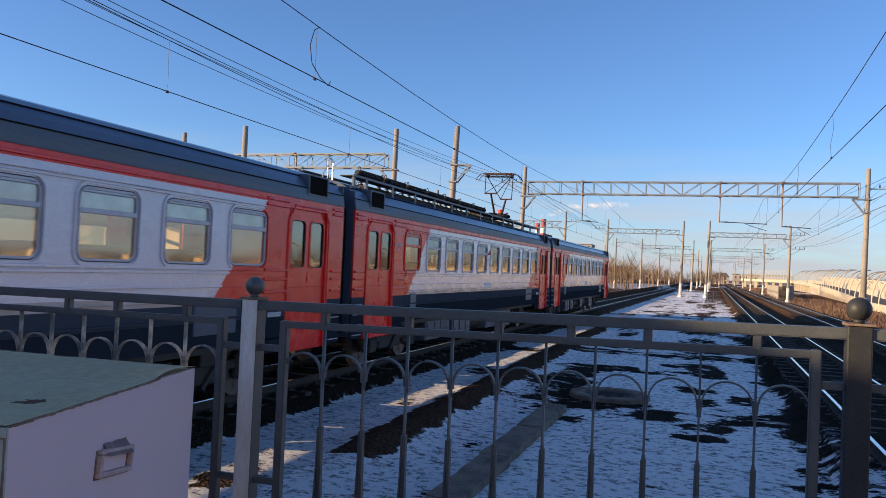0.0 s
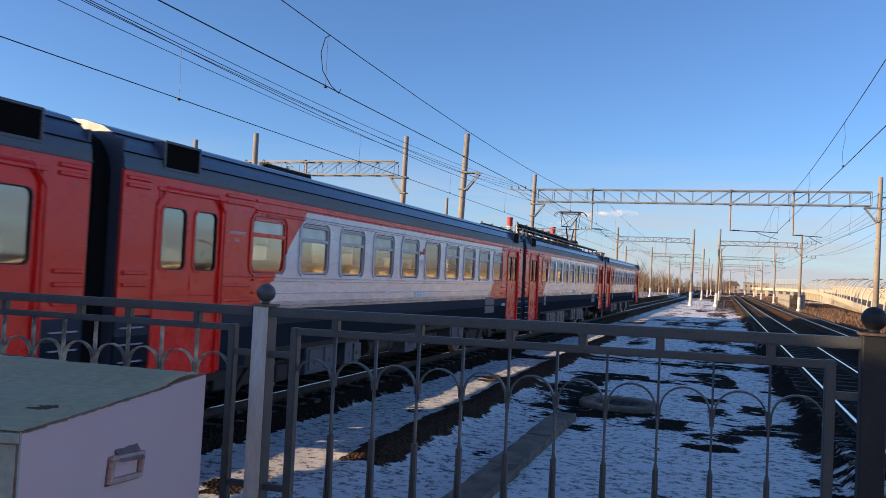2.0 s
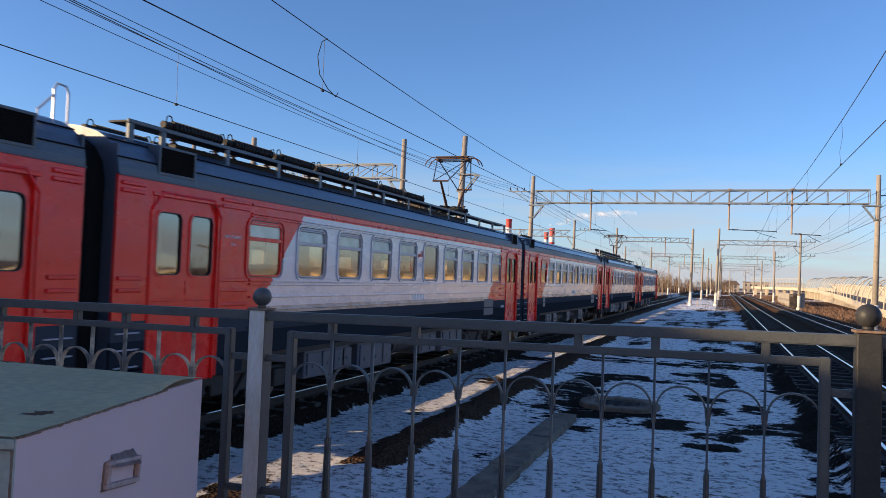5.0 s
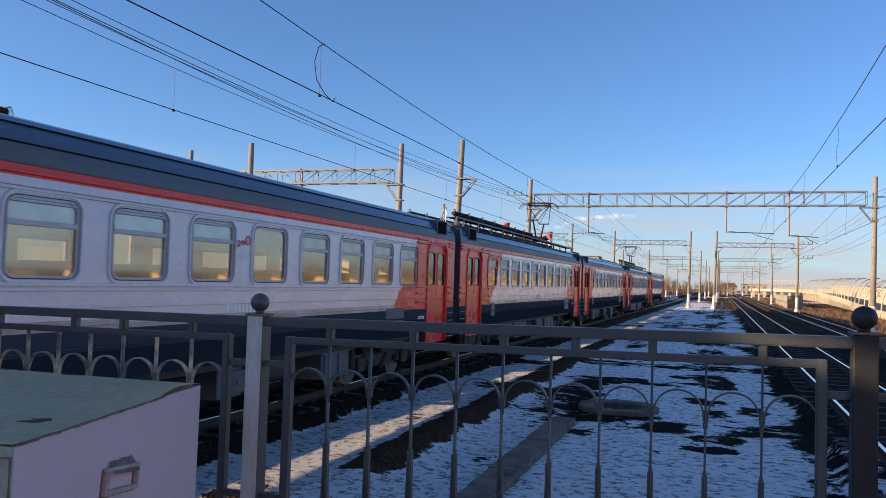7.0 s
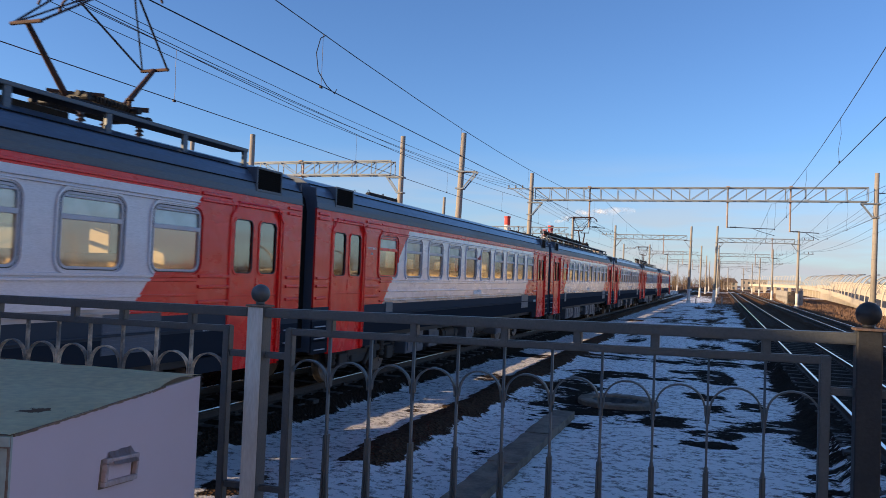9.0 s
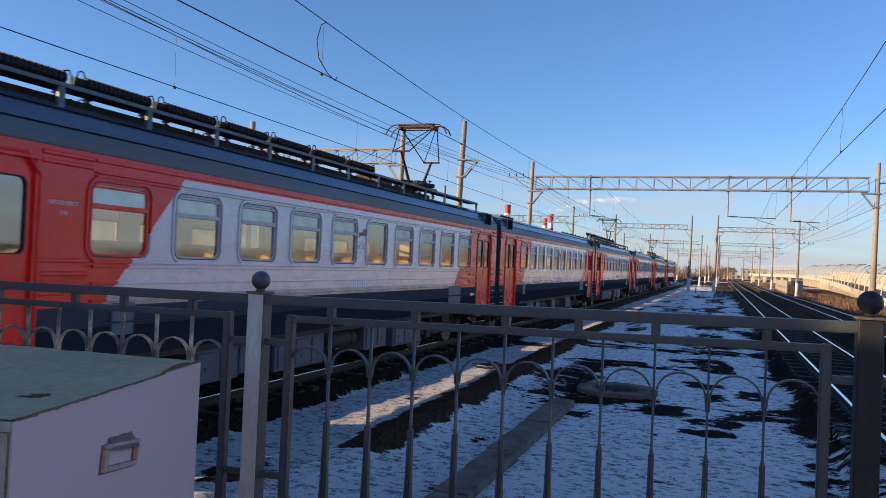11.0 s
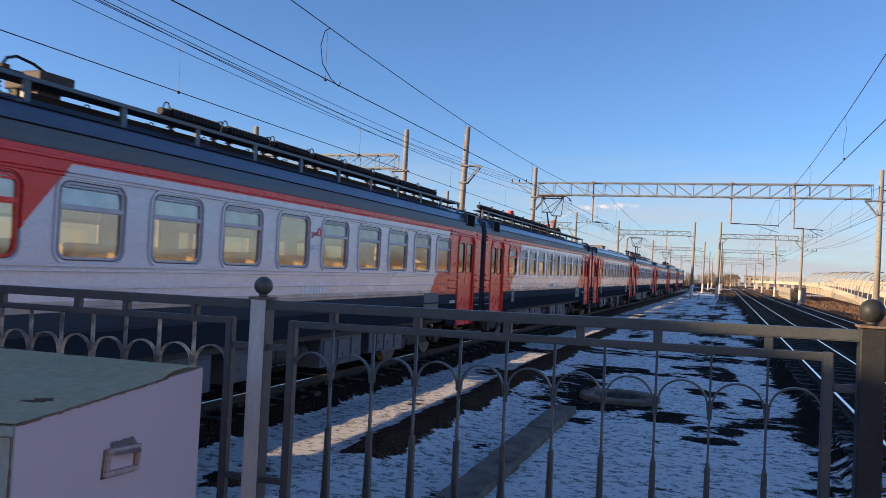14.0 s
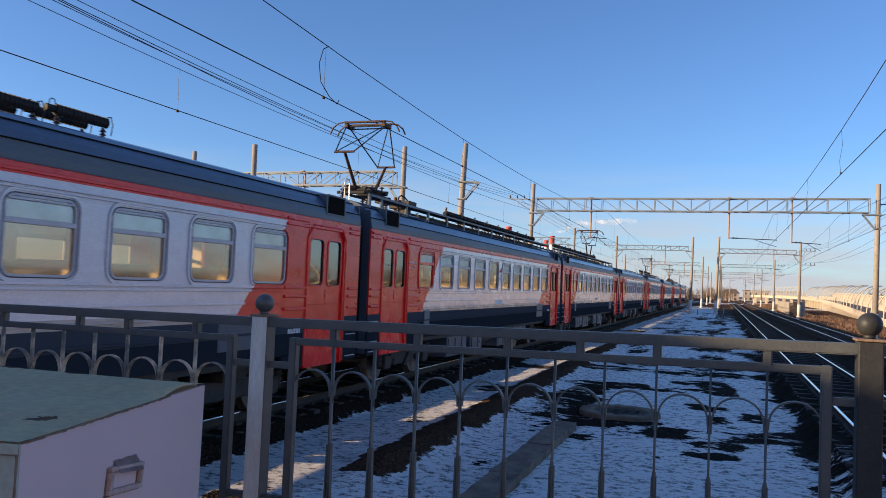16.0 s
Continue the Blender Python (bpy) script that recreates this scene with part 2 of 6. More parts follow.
M_WALL = mat("pale_retaining_wall", (0.62, 0.55, 0.46), 0.8, 0, (0.48, 0.41, 0.33), 0.35, 0.8, 0.2, 8)
M_TWIG = mat("bare_brown_twigs", (0.17, 0.115, 0.07), 0.9, 0, (0.12, 0.08, 0.05), 0.2, 0.7)
M_STRAW = mat("dry_rust_brown_scrub", (0.17, 0.1, 0.066), 0.95, 0, (0.12, 0.07, 0.045), 0.6, 0.8)
M_REDSTACK = mat("red_stack_paint", (0.55, 0.06, 0.05), 0.7, 0, (0.45, 0.06, 0.05), 0.1, 0.6)
M_WHITESTACK = mat("white_stack_paint", (0.75, 0.74, 0.72), 0.7, 0, (0.62, 0.6, 0.58), 0.1, 0.6)
M_BRICKFAR = mat("pale_render_facade", (0.36, 0.31, 0.27), 0.85, 0, (0.28, 0.24, 0.2), 0.2, 0.6)
M_DARKROOF = mat("dark_tin_roof", (0.16, 0.12, 0.1), 0.6, 0.2, (0.1, 0.08, 0.07), 0.3, 0.6)
M_PANEFAR = mat("dark_far_pane", (0.06, 0.08, 0.1), 0.15)
M_PLATFORM = mat("platform_asphalt", (0.06, 0.06, 0.06), 0.9, 0, (0.1, 0.1, 0.1), 2, 0.7, 0.5, 60)


# ---- mesh helpers ----
def box(bm, x0, x1, y0, y1, z0, z1, bevel=0.0):
    m = Matrix.Translation(((x0 + x1) / 2, (y0 + y1) / 2, (z0 + z1) / 2)) @ Matrix.Diagonal((abs(x1 - x0), abs(y1 - y0), abs(z1 - z0), 1))
    made = bmesh.ops.create_cube(bm, size=1, matrix=m)["verts"]
    if bevel:
        edges = {e for v in made for e in v.link_edges}
        bmesh.ops.bevel(bm, geom=list(edges), offset=bevel, segments=2, profile=0.5, affect="EDGES")


def rod(bm, a, b, r, r2=None, n=8):
    a, b = Vector(a), Vector(b)
    d = b - a
    m = Matrix.Translation((a + b) / 2) @ d.to_track_quat("Z", "Y").to_matrix().to_4x4()
    bmesh.ops.create_cone(bm, cap_ends=True, segments=n, radius1=r, radius2=r if r2 is None else r2, depth=d.length, matrix=m)


def tube(bm, pts, r, n=6):
    """A bent tube through the points."""
    pts = [Vector(q) for q in pts]
    rings = []
    side = None
    for i, q in enumerate(pts):
        d = (pts[min(i + 1, len(pts) - 1)] - pts[max(i - 1, 0)]).normalized()
        if side is None:
            side = d.orthogonal().normalized()
        side = (side - d * side.dot(d)).normalized()
        up = d.cross(side)
        rings.append([bm.verts.new(q + r * (math.cos(a) * side + math.sin(a) * up)) for a in (2 * math.pi * k / n for k in range(n))])
    for p, q in zip(rings, rings[1:]):
        for k in range(n):
            bm.faces.new((p[k], p[(k + 1) % n], q[(k + 1) % n], q[k]))
    bm.faces.new(rings[0][::-1]), bm.faces.new(rings[-1])


def bar(bm, a, b, w, h):
    """A flat bar of width w (sideways) and height h from a to b."""
    a, b = Vector(a), Vector(b)
    d = b - a
    m = Matrix.Translation((a + b) / 2) @ d.to_track_quat("Y", "Z").to_matrix().to_4x4() @ Matrix.Diagonal((w, d.length, h, 1))
    bmesh.ops.create_cube(bm, size=1, matrix=m)


def ribbon(bm, pts, depth, thick):
    """A flat strip bent along points in the plane of x and z, depth wide across that plane."""
    rows = []
    for i, p in enumerate(pts):
        d = (Vector(pts[min(i + 1, len(pts) - 1)]) - Vector(pts[max(i - 1, 0)])).normalized()
        n = Vector((d.z, 0, -d.x)) * thick / 2
        p = Vector(p)
        y = Vector((0, depth / 2, 0))
        rows.append([bm.verts.new(q) for q in (p - n - y, p + n - y, p + n + y, p - n + y)])
    for a, b in zip(rows, rows[1:]):
        for k in range(4):
            bm.faces.new((a[k], a[(k + 1) % 4], b[(k + 1) % 4], b[k]))
    bm.faces.new(rows[0][::-1]), bm.faces.new(rows[-1])


def mesh_of(name, bm, material, smooth=False):
    me = bpy.data.meshes.new(name)
    bmesh.ops.recalc_face_normals(bm, faces=bm.faces)
    bm.to_mesh(me)
    bm.free()
    for mm in material if isinstance(material, (list, tuple)) else [material]:
        me.materials.append(mm)
    if smooth:
        me.polygons.foreach_set("use_smooth", [True] * len(me.polygons))
    return me


def part(name, bm, material, parent=None, label="", smooth=False):
    ob = new(name, mesh_of(name, bm, material, smooth))
    ob.parent = parent
    return tagged(ob, label)


def shared(name, me, parent, at=None, label=""):
    """One more object on a mesh that is already there."""
    ob = new(name, me)
    ob.parent = parent
    if at is not None:
        ob.matrix_basis = at
    return tagged(ob, label)


def thing(name, label, category, group="", kind="", at=None):
    ob = new(name)
    ob.empty_display_size = 0.2
    if at is not None:
        ob.matrix_basis = at
    return tagged(ob, label, category, group, kind)


B = bmesh.new


def holes_wall(bm, x0, x1, y0, y1, z0, z1, holes):
    """A slab in the plane of y and z with oblong openings right through."""
    ys = sorted({y0, y1, *[h[0] for h in holes], *[h[1] for h in holes]})
    zs = sorted({z0, z1, *[h[2] for h in holes], *[h[3] for h in holes]})
    for a, b in zip(ys, ys[1:]):
        run = None
        for c, d in zip(zs, zs[1:]):
            ym, zm = (a + b) / 2, (c + d) / 2
            open_here = any(h[0] < ym < h[1] and h[2] < zm < h[3] for h in holes)
            if open_here:
                if run:
                    box(bm, x0, x1, a, b, run[0], run[1])
                run = None
            else:
                run = (run[0], d) if run else (c, d)
        if run:
            box(bm, x0, x1, a, b, run[0], run[1])
    bmesh.ops.remove_doubles(bm, verts=bm.verts, dist=1e-5)


# ---- ground ----
TRACK_X = (-9.15, 3.35, 7.85, -13.4)
SNOW_Z = -0.45


def lattice(x, y, seed):
    """Smooth value noise for arrays, 0 to 1."""
    xi, yi = np.floor(x).astype(int), np.floor(y).astype(int)
    fx, fy = x - xi, y - yi
    fx, fy = fx * fx * (3 - 2 * fx), fy * fy * (3 - 2 * fy)

    def v(i, j):
        q = np.sin(i * 127.1 + j * 311.7 + seed * 74.7) * 43758.5453
        return q - np.floor(q)
    return (v(xi, yi) * (1 - fx) + v(xi + 1, yi) * fx) * (1 - fy) + (v(xi, yi + 1) * (1 - fx) + v(xi + 1, yi + 1) * fx) * fy


def step(a, b, x):
    t = np.clip((x - a) / (b - a), 0, 1)
    return t * t * (3 - 2 * t)


def ground_height(x, y):
    z = SNOW_Z + 0.05 * (lattice(x * 0.7, y * 0.5, 1) - 0.5) + 0.035 * (lattice(x * 2.3, y * 2.3, 2) - 0.5)
    for c in TRACK_X:
        d = np.abs(x - c) + 0.12 * (lattice(x * 2, y * 2, 3) - 0.5)
        z = np.maximum(z, SNOW_Z + (0.28 + 0.03 * (lattice(x * 6, y * 6, 4) - 0.5)) * (1 - step(1.28, 1.66, d)))
    z += 0.95 * np.exp(-((x + 11.27) / 0.3) ** 2)      # unseen bank between the two tracks, added to block low sun under the train
    ridge = np.exp(-((x + 5.15 + 0.02 * (y - 14)) / 0.42) ** 2) * step(9.5, 12, y) * (1 - step(36, 48, y))
    z += 0.16 * ridge * (0.6 + 0.8 * lattice(x * 3, y * 3, 5))
    return z


DIRT_PATCHES = ((-2.3, 18.9, 1.5, 1.0), (-1.0, 17.3, 0.75, 0.8), (-0.3, 21.8, 0.8, 0.7), (0.8, 20.7, 0.7, 0.9), (-3.9, 21.6, 0.9, 0.8),
                (-2.6, 16.0, 0.35, 0.6), (-2.3, 25.3, 2.2, 1.1), (-0.6, 27.5, 0.9, 1.3), (-1.9, 30.5, 1.5, 1.2), (-3.5, 34, 1.2, 2.5), (-0.4, 36, 1.1, 6),
                (-4.2, 41, 0.9, 4), (-0.6, 48, 0.9, 8), (-3.0, 52, 1.0, 5), (-0.9, 66, 1.2, 9), (-3.6, 72, 0.8, 8), (-0.5, 88, 1.3, 9), (-2.5, 104, 1.2, 8), (-0.2, 15.3, 0.6, 0.4))


def snow_cover(x, y):
    s = step(-7.62, -7.36, x) * (1 - step(1.15, 1.85, x + 0.7 * (lattice(x * 0.9, y * 0.9, 8) - 0.5)))
    ridge = np.exp(-((x + 5.15 + 0.02 * (y - 14)) / 0.5) ** 2) * step(10.0, 11.5, y) * (1 - step(40, 55, y))
    s = s * (1 - step(0.25, 0.6, ridge + 0.3 * (lattice(x * 2.5, y * 2.5, 9) - 0.5)))
    s = s * (1 - 0.9 * step(60, 130, y) * (x > -1))
    for px, py, rx, ry in DIRT_PATCHES:
        q = ((x - px) / rx) ** 2 + ((y - py) / ry) ** 2 + 1.5 * (lattice(x * 1.5, y * 1.7, px) - 0.5) + 1.1 * (lattice(x * 3.6, y * 4.2, py) - 0.5)
        s = np.minimum(s, step(-0.3, 1.25, q))
    s = s * (1 - 0.85 * step(0.56, 0.8, lattice(x * 0.8, y * 0.55, 12)))
    s = np.maximum(s, 0.4 * (step(1.0, 1.6, x) - step(2.3, 2.8, x)) * (1 - step(13, 18, y)))
    far = step(150, 200, y)
    return s * (1 - far) + 0.5 * far * step(0.55, 0.7, lattice(x * 0.05, y * 0.02, 6))


def build_ground():
    xs = np.concatenate([-np.geomspace(3000, 13, 40), np.arange(-12.4, 11, 0.11), np.geomspace(12, 3000, 40)])
    ys = np.concatenate([-np.geomspace(2000, 6, 30), np.arange(-4, 7, 1.0), np.arange(7, 34, 0.12), np.geomspace(34.2, 4000, 170)])
    X, Y = np.meshgrid(xs, ys)
    Z = ground_height(X, Y)
    nx, ny = len(xs), len(ys)
    co = np.stack([X, Y, Z], -1).reshape(-1, 3)
    i = np.arange(nx * ny).reshape(ny, nx)
    quads = np.stack([i[:-1, :-1], i[:-1, 1:], i[1:, 1:], i[1:, :-1]], -1).reshape(-1, 4)
    me = bpy.data.meshes.new("ground")
    me.from_pydata(co.tolist(), [], quads.tolist())
    me.polygons.foreach_set("use_smooth", [True] * len(me.polygons))
    layer = me.attributes.new("snow", "FLOAT", "POINT")
    layer.data.foreach_set("value", snow_cover(X, Y).reshape(-1).astype(np.float32))
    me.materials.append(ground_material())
    return tagged(new("ground", me), "patchy trampled snow over dark ballast and dry brown earth", "ground", kind="structure")


def ground_material():
    m = mat("snowy_ground", (0.024, 0.017, 0.012), 0.95, 0, (0.011, 0.008, 0.006), 0.9, 0.8, 0.0, 20, spec=0.05)
    n, l = m.node_tree.nodes, m.node_tree.links
    b = n["Principled BSDF"]
    earth = b.inputs["Base Color"].links[0].from_socket
    t = n.new("ShaderNodeTexCoord")
    s = n.new("ShaderNodeSeparateXYZ")
    l.new(t.outputs["Object"], s.inputs[0])
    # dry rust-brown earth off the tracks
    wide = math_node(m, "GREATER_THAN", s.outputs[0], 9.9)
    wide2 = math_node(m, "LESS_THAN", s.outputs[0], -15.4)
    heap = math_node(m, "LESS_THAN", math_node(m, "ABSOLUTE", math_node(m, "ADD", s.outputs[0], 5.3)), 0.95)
    # from 42 m on, the brown of sunlit ballast is put into the colour
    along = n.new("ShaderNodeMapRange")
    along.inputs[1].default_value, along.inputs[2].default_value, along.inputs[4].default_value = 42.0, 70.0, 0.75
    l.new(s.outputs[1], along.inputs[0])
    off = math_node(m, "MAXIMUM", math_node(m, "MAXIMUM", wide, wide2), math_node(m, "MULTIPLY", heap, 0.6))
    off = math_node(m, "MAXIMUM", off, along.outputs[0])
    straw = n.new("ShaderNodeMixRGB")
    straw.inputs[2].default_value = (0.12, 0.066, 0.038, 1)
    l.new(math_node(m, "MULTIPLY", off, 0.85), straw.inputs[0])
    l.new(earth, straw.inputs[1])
    stones = n.new("ShaderNodeTexVoronoi")
    stones.inputs["Scale"].default_value = 17
    l.new(t.outputs["Object"], stones.inputs["Vector"])
    tone = n.new("ShaderNodeMapRange")
    tone.inputs[3].default_value, tone.inputs[4].default_value = 0.7, 1.4
    sp = n.new("ShaderNodeSeparateColor")
    l.new(stones.outputs["Color"], sp.inputs[0])
    l.new(sp.outputs[0], tone.inputs[0])
    pebbles = n.new("ShaderNodeVectorMath")
    pebbles.operation = "SCALE"
    l.new(straw.outputs[0], pebbles.inputs[0])
    l.new(tone.outputs[0], pebbles.inputs["Scale"])
    # snow, broken up at its edges
    a = n.new("ShaderNodeAttribute")
    a.attribute_name = "snow"
    mp = n.new("ShaderNodeMapping")
    mp.inputs["Scale"].default_value = (1.0, 1.35, 1.0)
    l.new(t.outputs["Object"], mp.inputs[0])
    edge = n.new("ShaderNodeTexNoise")
    edge.inputs["Scale"].default_value, edge.inputs["Detail"].default_value, edge.inputs["Roughness"].default_value = 1.5, 12, 0.72
    l.new(mp.outputs[0], edge.inputs["Vector"])
    shifted = math_node(m, "MULTIPLY_ADD", math_node(m, "SUBTRACT", edge.outputs[0], 0.5), 4.2, a.outputs["Fac"])
    cover = n.new("ShaderNodeMapRange")
    cover.inputs[1].default_value, cover.inputs[2].default_value = 0.3, 0.46
    l.new(shifted, cover.inputs[0])
    lies = n.new("ShaderNodeMapRange")      # none where the ballast is swept bare
    lies.inputs[1].default_value, lies.inputs[2].default_value = 0.02, 0.2
    l.new(a.outputs["Fac"], lies.inputs[0])
    covered = math_node(m, "MULTIPLY", cover.outputs[0], lies.outputs[0])
    ice = n.new("ShaderNodeTexNoise")
    ice.inputs["Scale"].default_value, ice.inputs["Detail"].default_value, ice.inputs["Roughness"].default_value = 6.0, 10, 0.76
    l.new(mp.outputs[0], ice.inputs["Vector"])
    tone2 = n.new("ShaderNodeMapRange")
    tone2.inputs[1].default_value, tone2.inputs[2].default_value = 0.4, 0.495
    l.new(ice.outputs[0], tone2.inputs[0])
    snow = n.new("ShaderNodeMixRGB")
    snow.inputs[1].default_value, snow.inputs[2].default_value = (0.17, 0.155, 0.14, 1), (0.99, 0.98, 0.96, 1)
    l.new(tone2.outputs[0], snow.inputs[0])
    mix = n.new("ShaderNodeMixRGB")
    l.new(covered, mix.inputs[0])
    l.new(pebbles.outputs[0], mix.inputs[1])
    # the strip beside the train is dirty trodden ice
    icy = math_node(m, "LESS_THAN", math_node(m, "MULTIPLY_ADD", edge.outputs[0], 1.2, s.outputs[0]), -4.9)
    grime = n.new("ShaderNodeMixRGB")
    grime.blend_type = "MULTIPLY"
    grime.inputs[2].default_value = (0.78, 0.77, 0.77, 1)
    l.new(icy, grime.inputs[0])
    l.new(snow.outputs[0], grime.inputs[1])
    l.new(grime.outputs[0], mix.inputs[2])
    l.new(mix.outputs[0], b.inputs["Base Color"])
    rough = n.new("ShaderNodeMapRange")
    rough.inputs[3].default_value, rough.inputs[4].default_value = 0.95, 0.5
    l.new(covered, rough.inputs[0])
    l.new(rough.outputs[0], b.inputs["Roughness"])
    hgt = n.new("ShaderNodeMixRGB")
    l.new(covered, hgt.inputs[0])
    l.new(stones.outputs["Distance"], hgt.inputs[1])
    l.new(ice.outputs[0], hgt.inputs[2])
    bp = n.new("ShaderNodeBump")
    bp.inputs["Strength"].default_value, bp.inputs["Distance"].default_value = 0.9, 0.12
    l.new(hgt.outputs[0], bp.inputs["Height"])
    l.new(bp.outputs[0], b.inputs["Normal"])
    return m


build_ground()


# ---- tracks ----
def rail_mesh(length):
    bm = B()
    prof = [(-0.075, -0.18), (0.075, -0.18), (0.075, -0.165), (0.012, -0.14), (0.012, -0.045), (0.036, -0.035), (0.036, -0.004), (0.03, 0), (-0.03, 0), (-0.036, -0.004), (-0.036, -0.035), (-0.012, -0.045), (-0.012, -0.14), (-0.075, -0.165)]
    a = [bm.verts.new((x, -40, z)) for x, z in prof]
    b = [bm.verts.new((x, length, z)) for x, z in prof]
    k = len(prof)
    for i in range(k):
        f = bm.faces.new((a[i], a[(i + 1) % k], b[(i + 1) % k], b[i]))
        f.material_index = 1 if i in (6, 7, 8) else 0
    bm.faces.new(a[::-1]), bm.faces.new(b)
    return mesh_of("rail", bm, (M_RAIL, M_RAILTOP))


def sleeper_mesh():
    bm = B()
    box(bm, -1.35, 1.35, -0.125, 0.125, -0.36, -0.175, 0.02)
    for s in (-1, 1):
        box(bm, s * 0.795 - 0.17, s * 0.795 + 0.17, -0.09, 0.09, -0.18, -0.155)
        for u in (-0.11, 0.11):
            box(bm, s * 0.795 + u - 0.025, s * 0.795 + u + 0.025, -0.04, 0.04, -0.16, -0.125)
    return mesh_of("sleeper", bm, M_SLEEPER)


RAIL_MESH, SLEEPER_MESH = rail_mesh(900), sleeper_mesh()


def build_track(x, y0, y1, label):
    t = thing("railway_track", label, "railway track", kind="structure", at=pose(x, 0, 0))
    for s in (-1, 1):
        shared("rail", RAIL_MESH, t, pose(s * 0.795, 0, 0), "rusty rail with a polished bright head")
    k, y = 0, y0
    while y < y1:
        shared("sleeper", SLEEPER_MESH, t, pose(0.02 * math.sin(k * 7.3), y, 0.012 * math.sin(k * 3.1), 0, 0, 0.4 * math.sin(k * 5.7)))
        y += 0.545
        k += 1
    bm = B()
    while y < y1 + 230:
        box(bm, -1.35, 1.35, y - 0.125, y + 0.125, -0.36, -0.175)
        y += 0.545
    ob = part("far_sleeper_row", bm, M_SLEEPER, t)
    tagged(ob, "row of grey concrete sleepers", kind="stuff")
    return t


# ---- concrete on the snow ----
def build_slab():
    bm = B()
    random.seed(5)
    for a, b in ((7.2, 9.15), (9.19, 11.6), (11.64, 14.1), (14.14, 16.75)):
        w = random.uniform(-0.02, 0.02)
        box(bm, -3.33 + w + 0.06 * (12 - a) * 0.2, -2.87 + w + 0.06 * (12 - a) * 0.2, a, b, SNOW_Z - 0.1, SNOW_Z + 0.13 + w)
    bmesh.ops.subdivide_edges(bm, edges=list(bm.edges), cuts=7, use_grid_fill=True)
    for v in bm.verts:
        v.co += Vector(noise.noise_vector(v.co * 3.1)) * 0.022 + Vector(noise.noise_vector(v.co * 9.0)) * 0.01
    tagged(part("concrete_slab", bm, M_BEAM), "long damp grey concrete slab lying in the snow", "concrete slab")


def build_ring():
    bm = B()
    n = 36
    rings = []
    for r, z in ((0.95, -0.15), (0.95, 0.1), (0.92, 0.13), (0.66, 0.13), (0.62, 0.1), (0.6, -0.15)):
        rings.append([bm.verts.new((r * math.cos(2 * math.pi * k / n), r * math.sin(2 * math.pi * k / n), z + 0.012 * math.sin(k * 2.7))) for k in range(n)])
    for p, q in zip(rings, rings[1:]):
        for k in range(n):
            bm.faces.new((p[k], p[(k + 1) % n], q[(k + 1) % n], q[k]))
    ring = part("manhole_ring", bm, M_BEAM)
    ring.matrix_basis = pose(-2.28, 19.2, SNOW_Z)
    tagged(ring, "round weathered concrete manhole ring set in the snow", "manhole ring")
    bm = B()
    bmesh.ops.create_cone(bm, cap_ends=True, segments=28, radius1=0.6, radius2=0.6, depth=0.04, matrix=Matrix.Translation((0, 0, 0.06)))
    for k in range(-2, 3):
        box(bm, -0.45, 0.45, k * 0.17 - 0.02, k * 0.17 + 0.02, 0.075, 0.095)
    part("cover", bm, M_UNDER, ring, "dark iron manhole cover")


build_slab()
build_ring()

# ---- platform end, fence and box ----
FLOOR = 1.22


def build_platform():
    bm = B()
    box(bm, -4.6, 1.5, -60, 2.9, SNOW_Z - 0.3, FLOOR, 0.03)
    tagged(part("platform", bm, M_PLATFORM), "raised asphalt platform end behind the fence", "platform", kind="structure")


build_platform()


def build_bounce_wall():
    """Plain unseen wall across the tracks behind the camera, added to bounce warm sunlight."""
    bm = B()
    holes = [(y, y + 1.6, z, z + 2.0) for y in range(-58, -5, 4) for z in (1.2, 5.0)]
    holes_wall(bm, 11.2, 11.6, -60, -3.5, SNOW_Z - 0.3, 8.6, holes)
    box(bm, 13.0, 13.2, -60, -3.5, SNOW_Z - 0.3, 8.6)
    box(bm, 11.0, 13.3, -60.2, -3.3, 8.6, 8.9)
    tagged(part("bounce_wall", bm, M_BOUNCE), "added unseen buff wall across the tracks that bounces warm light", "wall", kind="structure")


build_bounce_wall()
FENCE = thing("platform_fence", "grey painted steel platform fence with arched bars", "fence")
FENCE_LEFT, FENCE_RIGHT = -1.732, 0.428
FENCE_Y, FENCE_RISE = 2.68, 0.0145


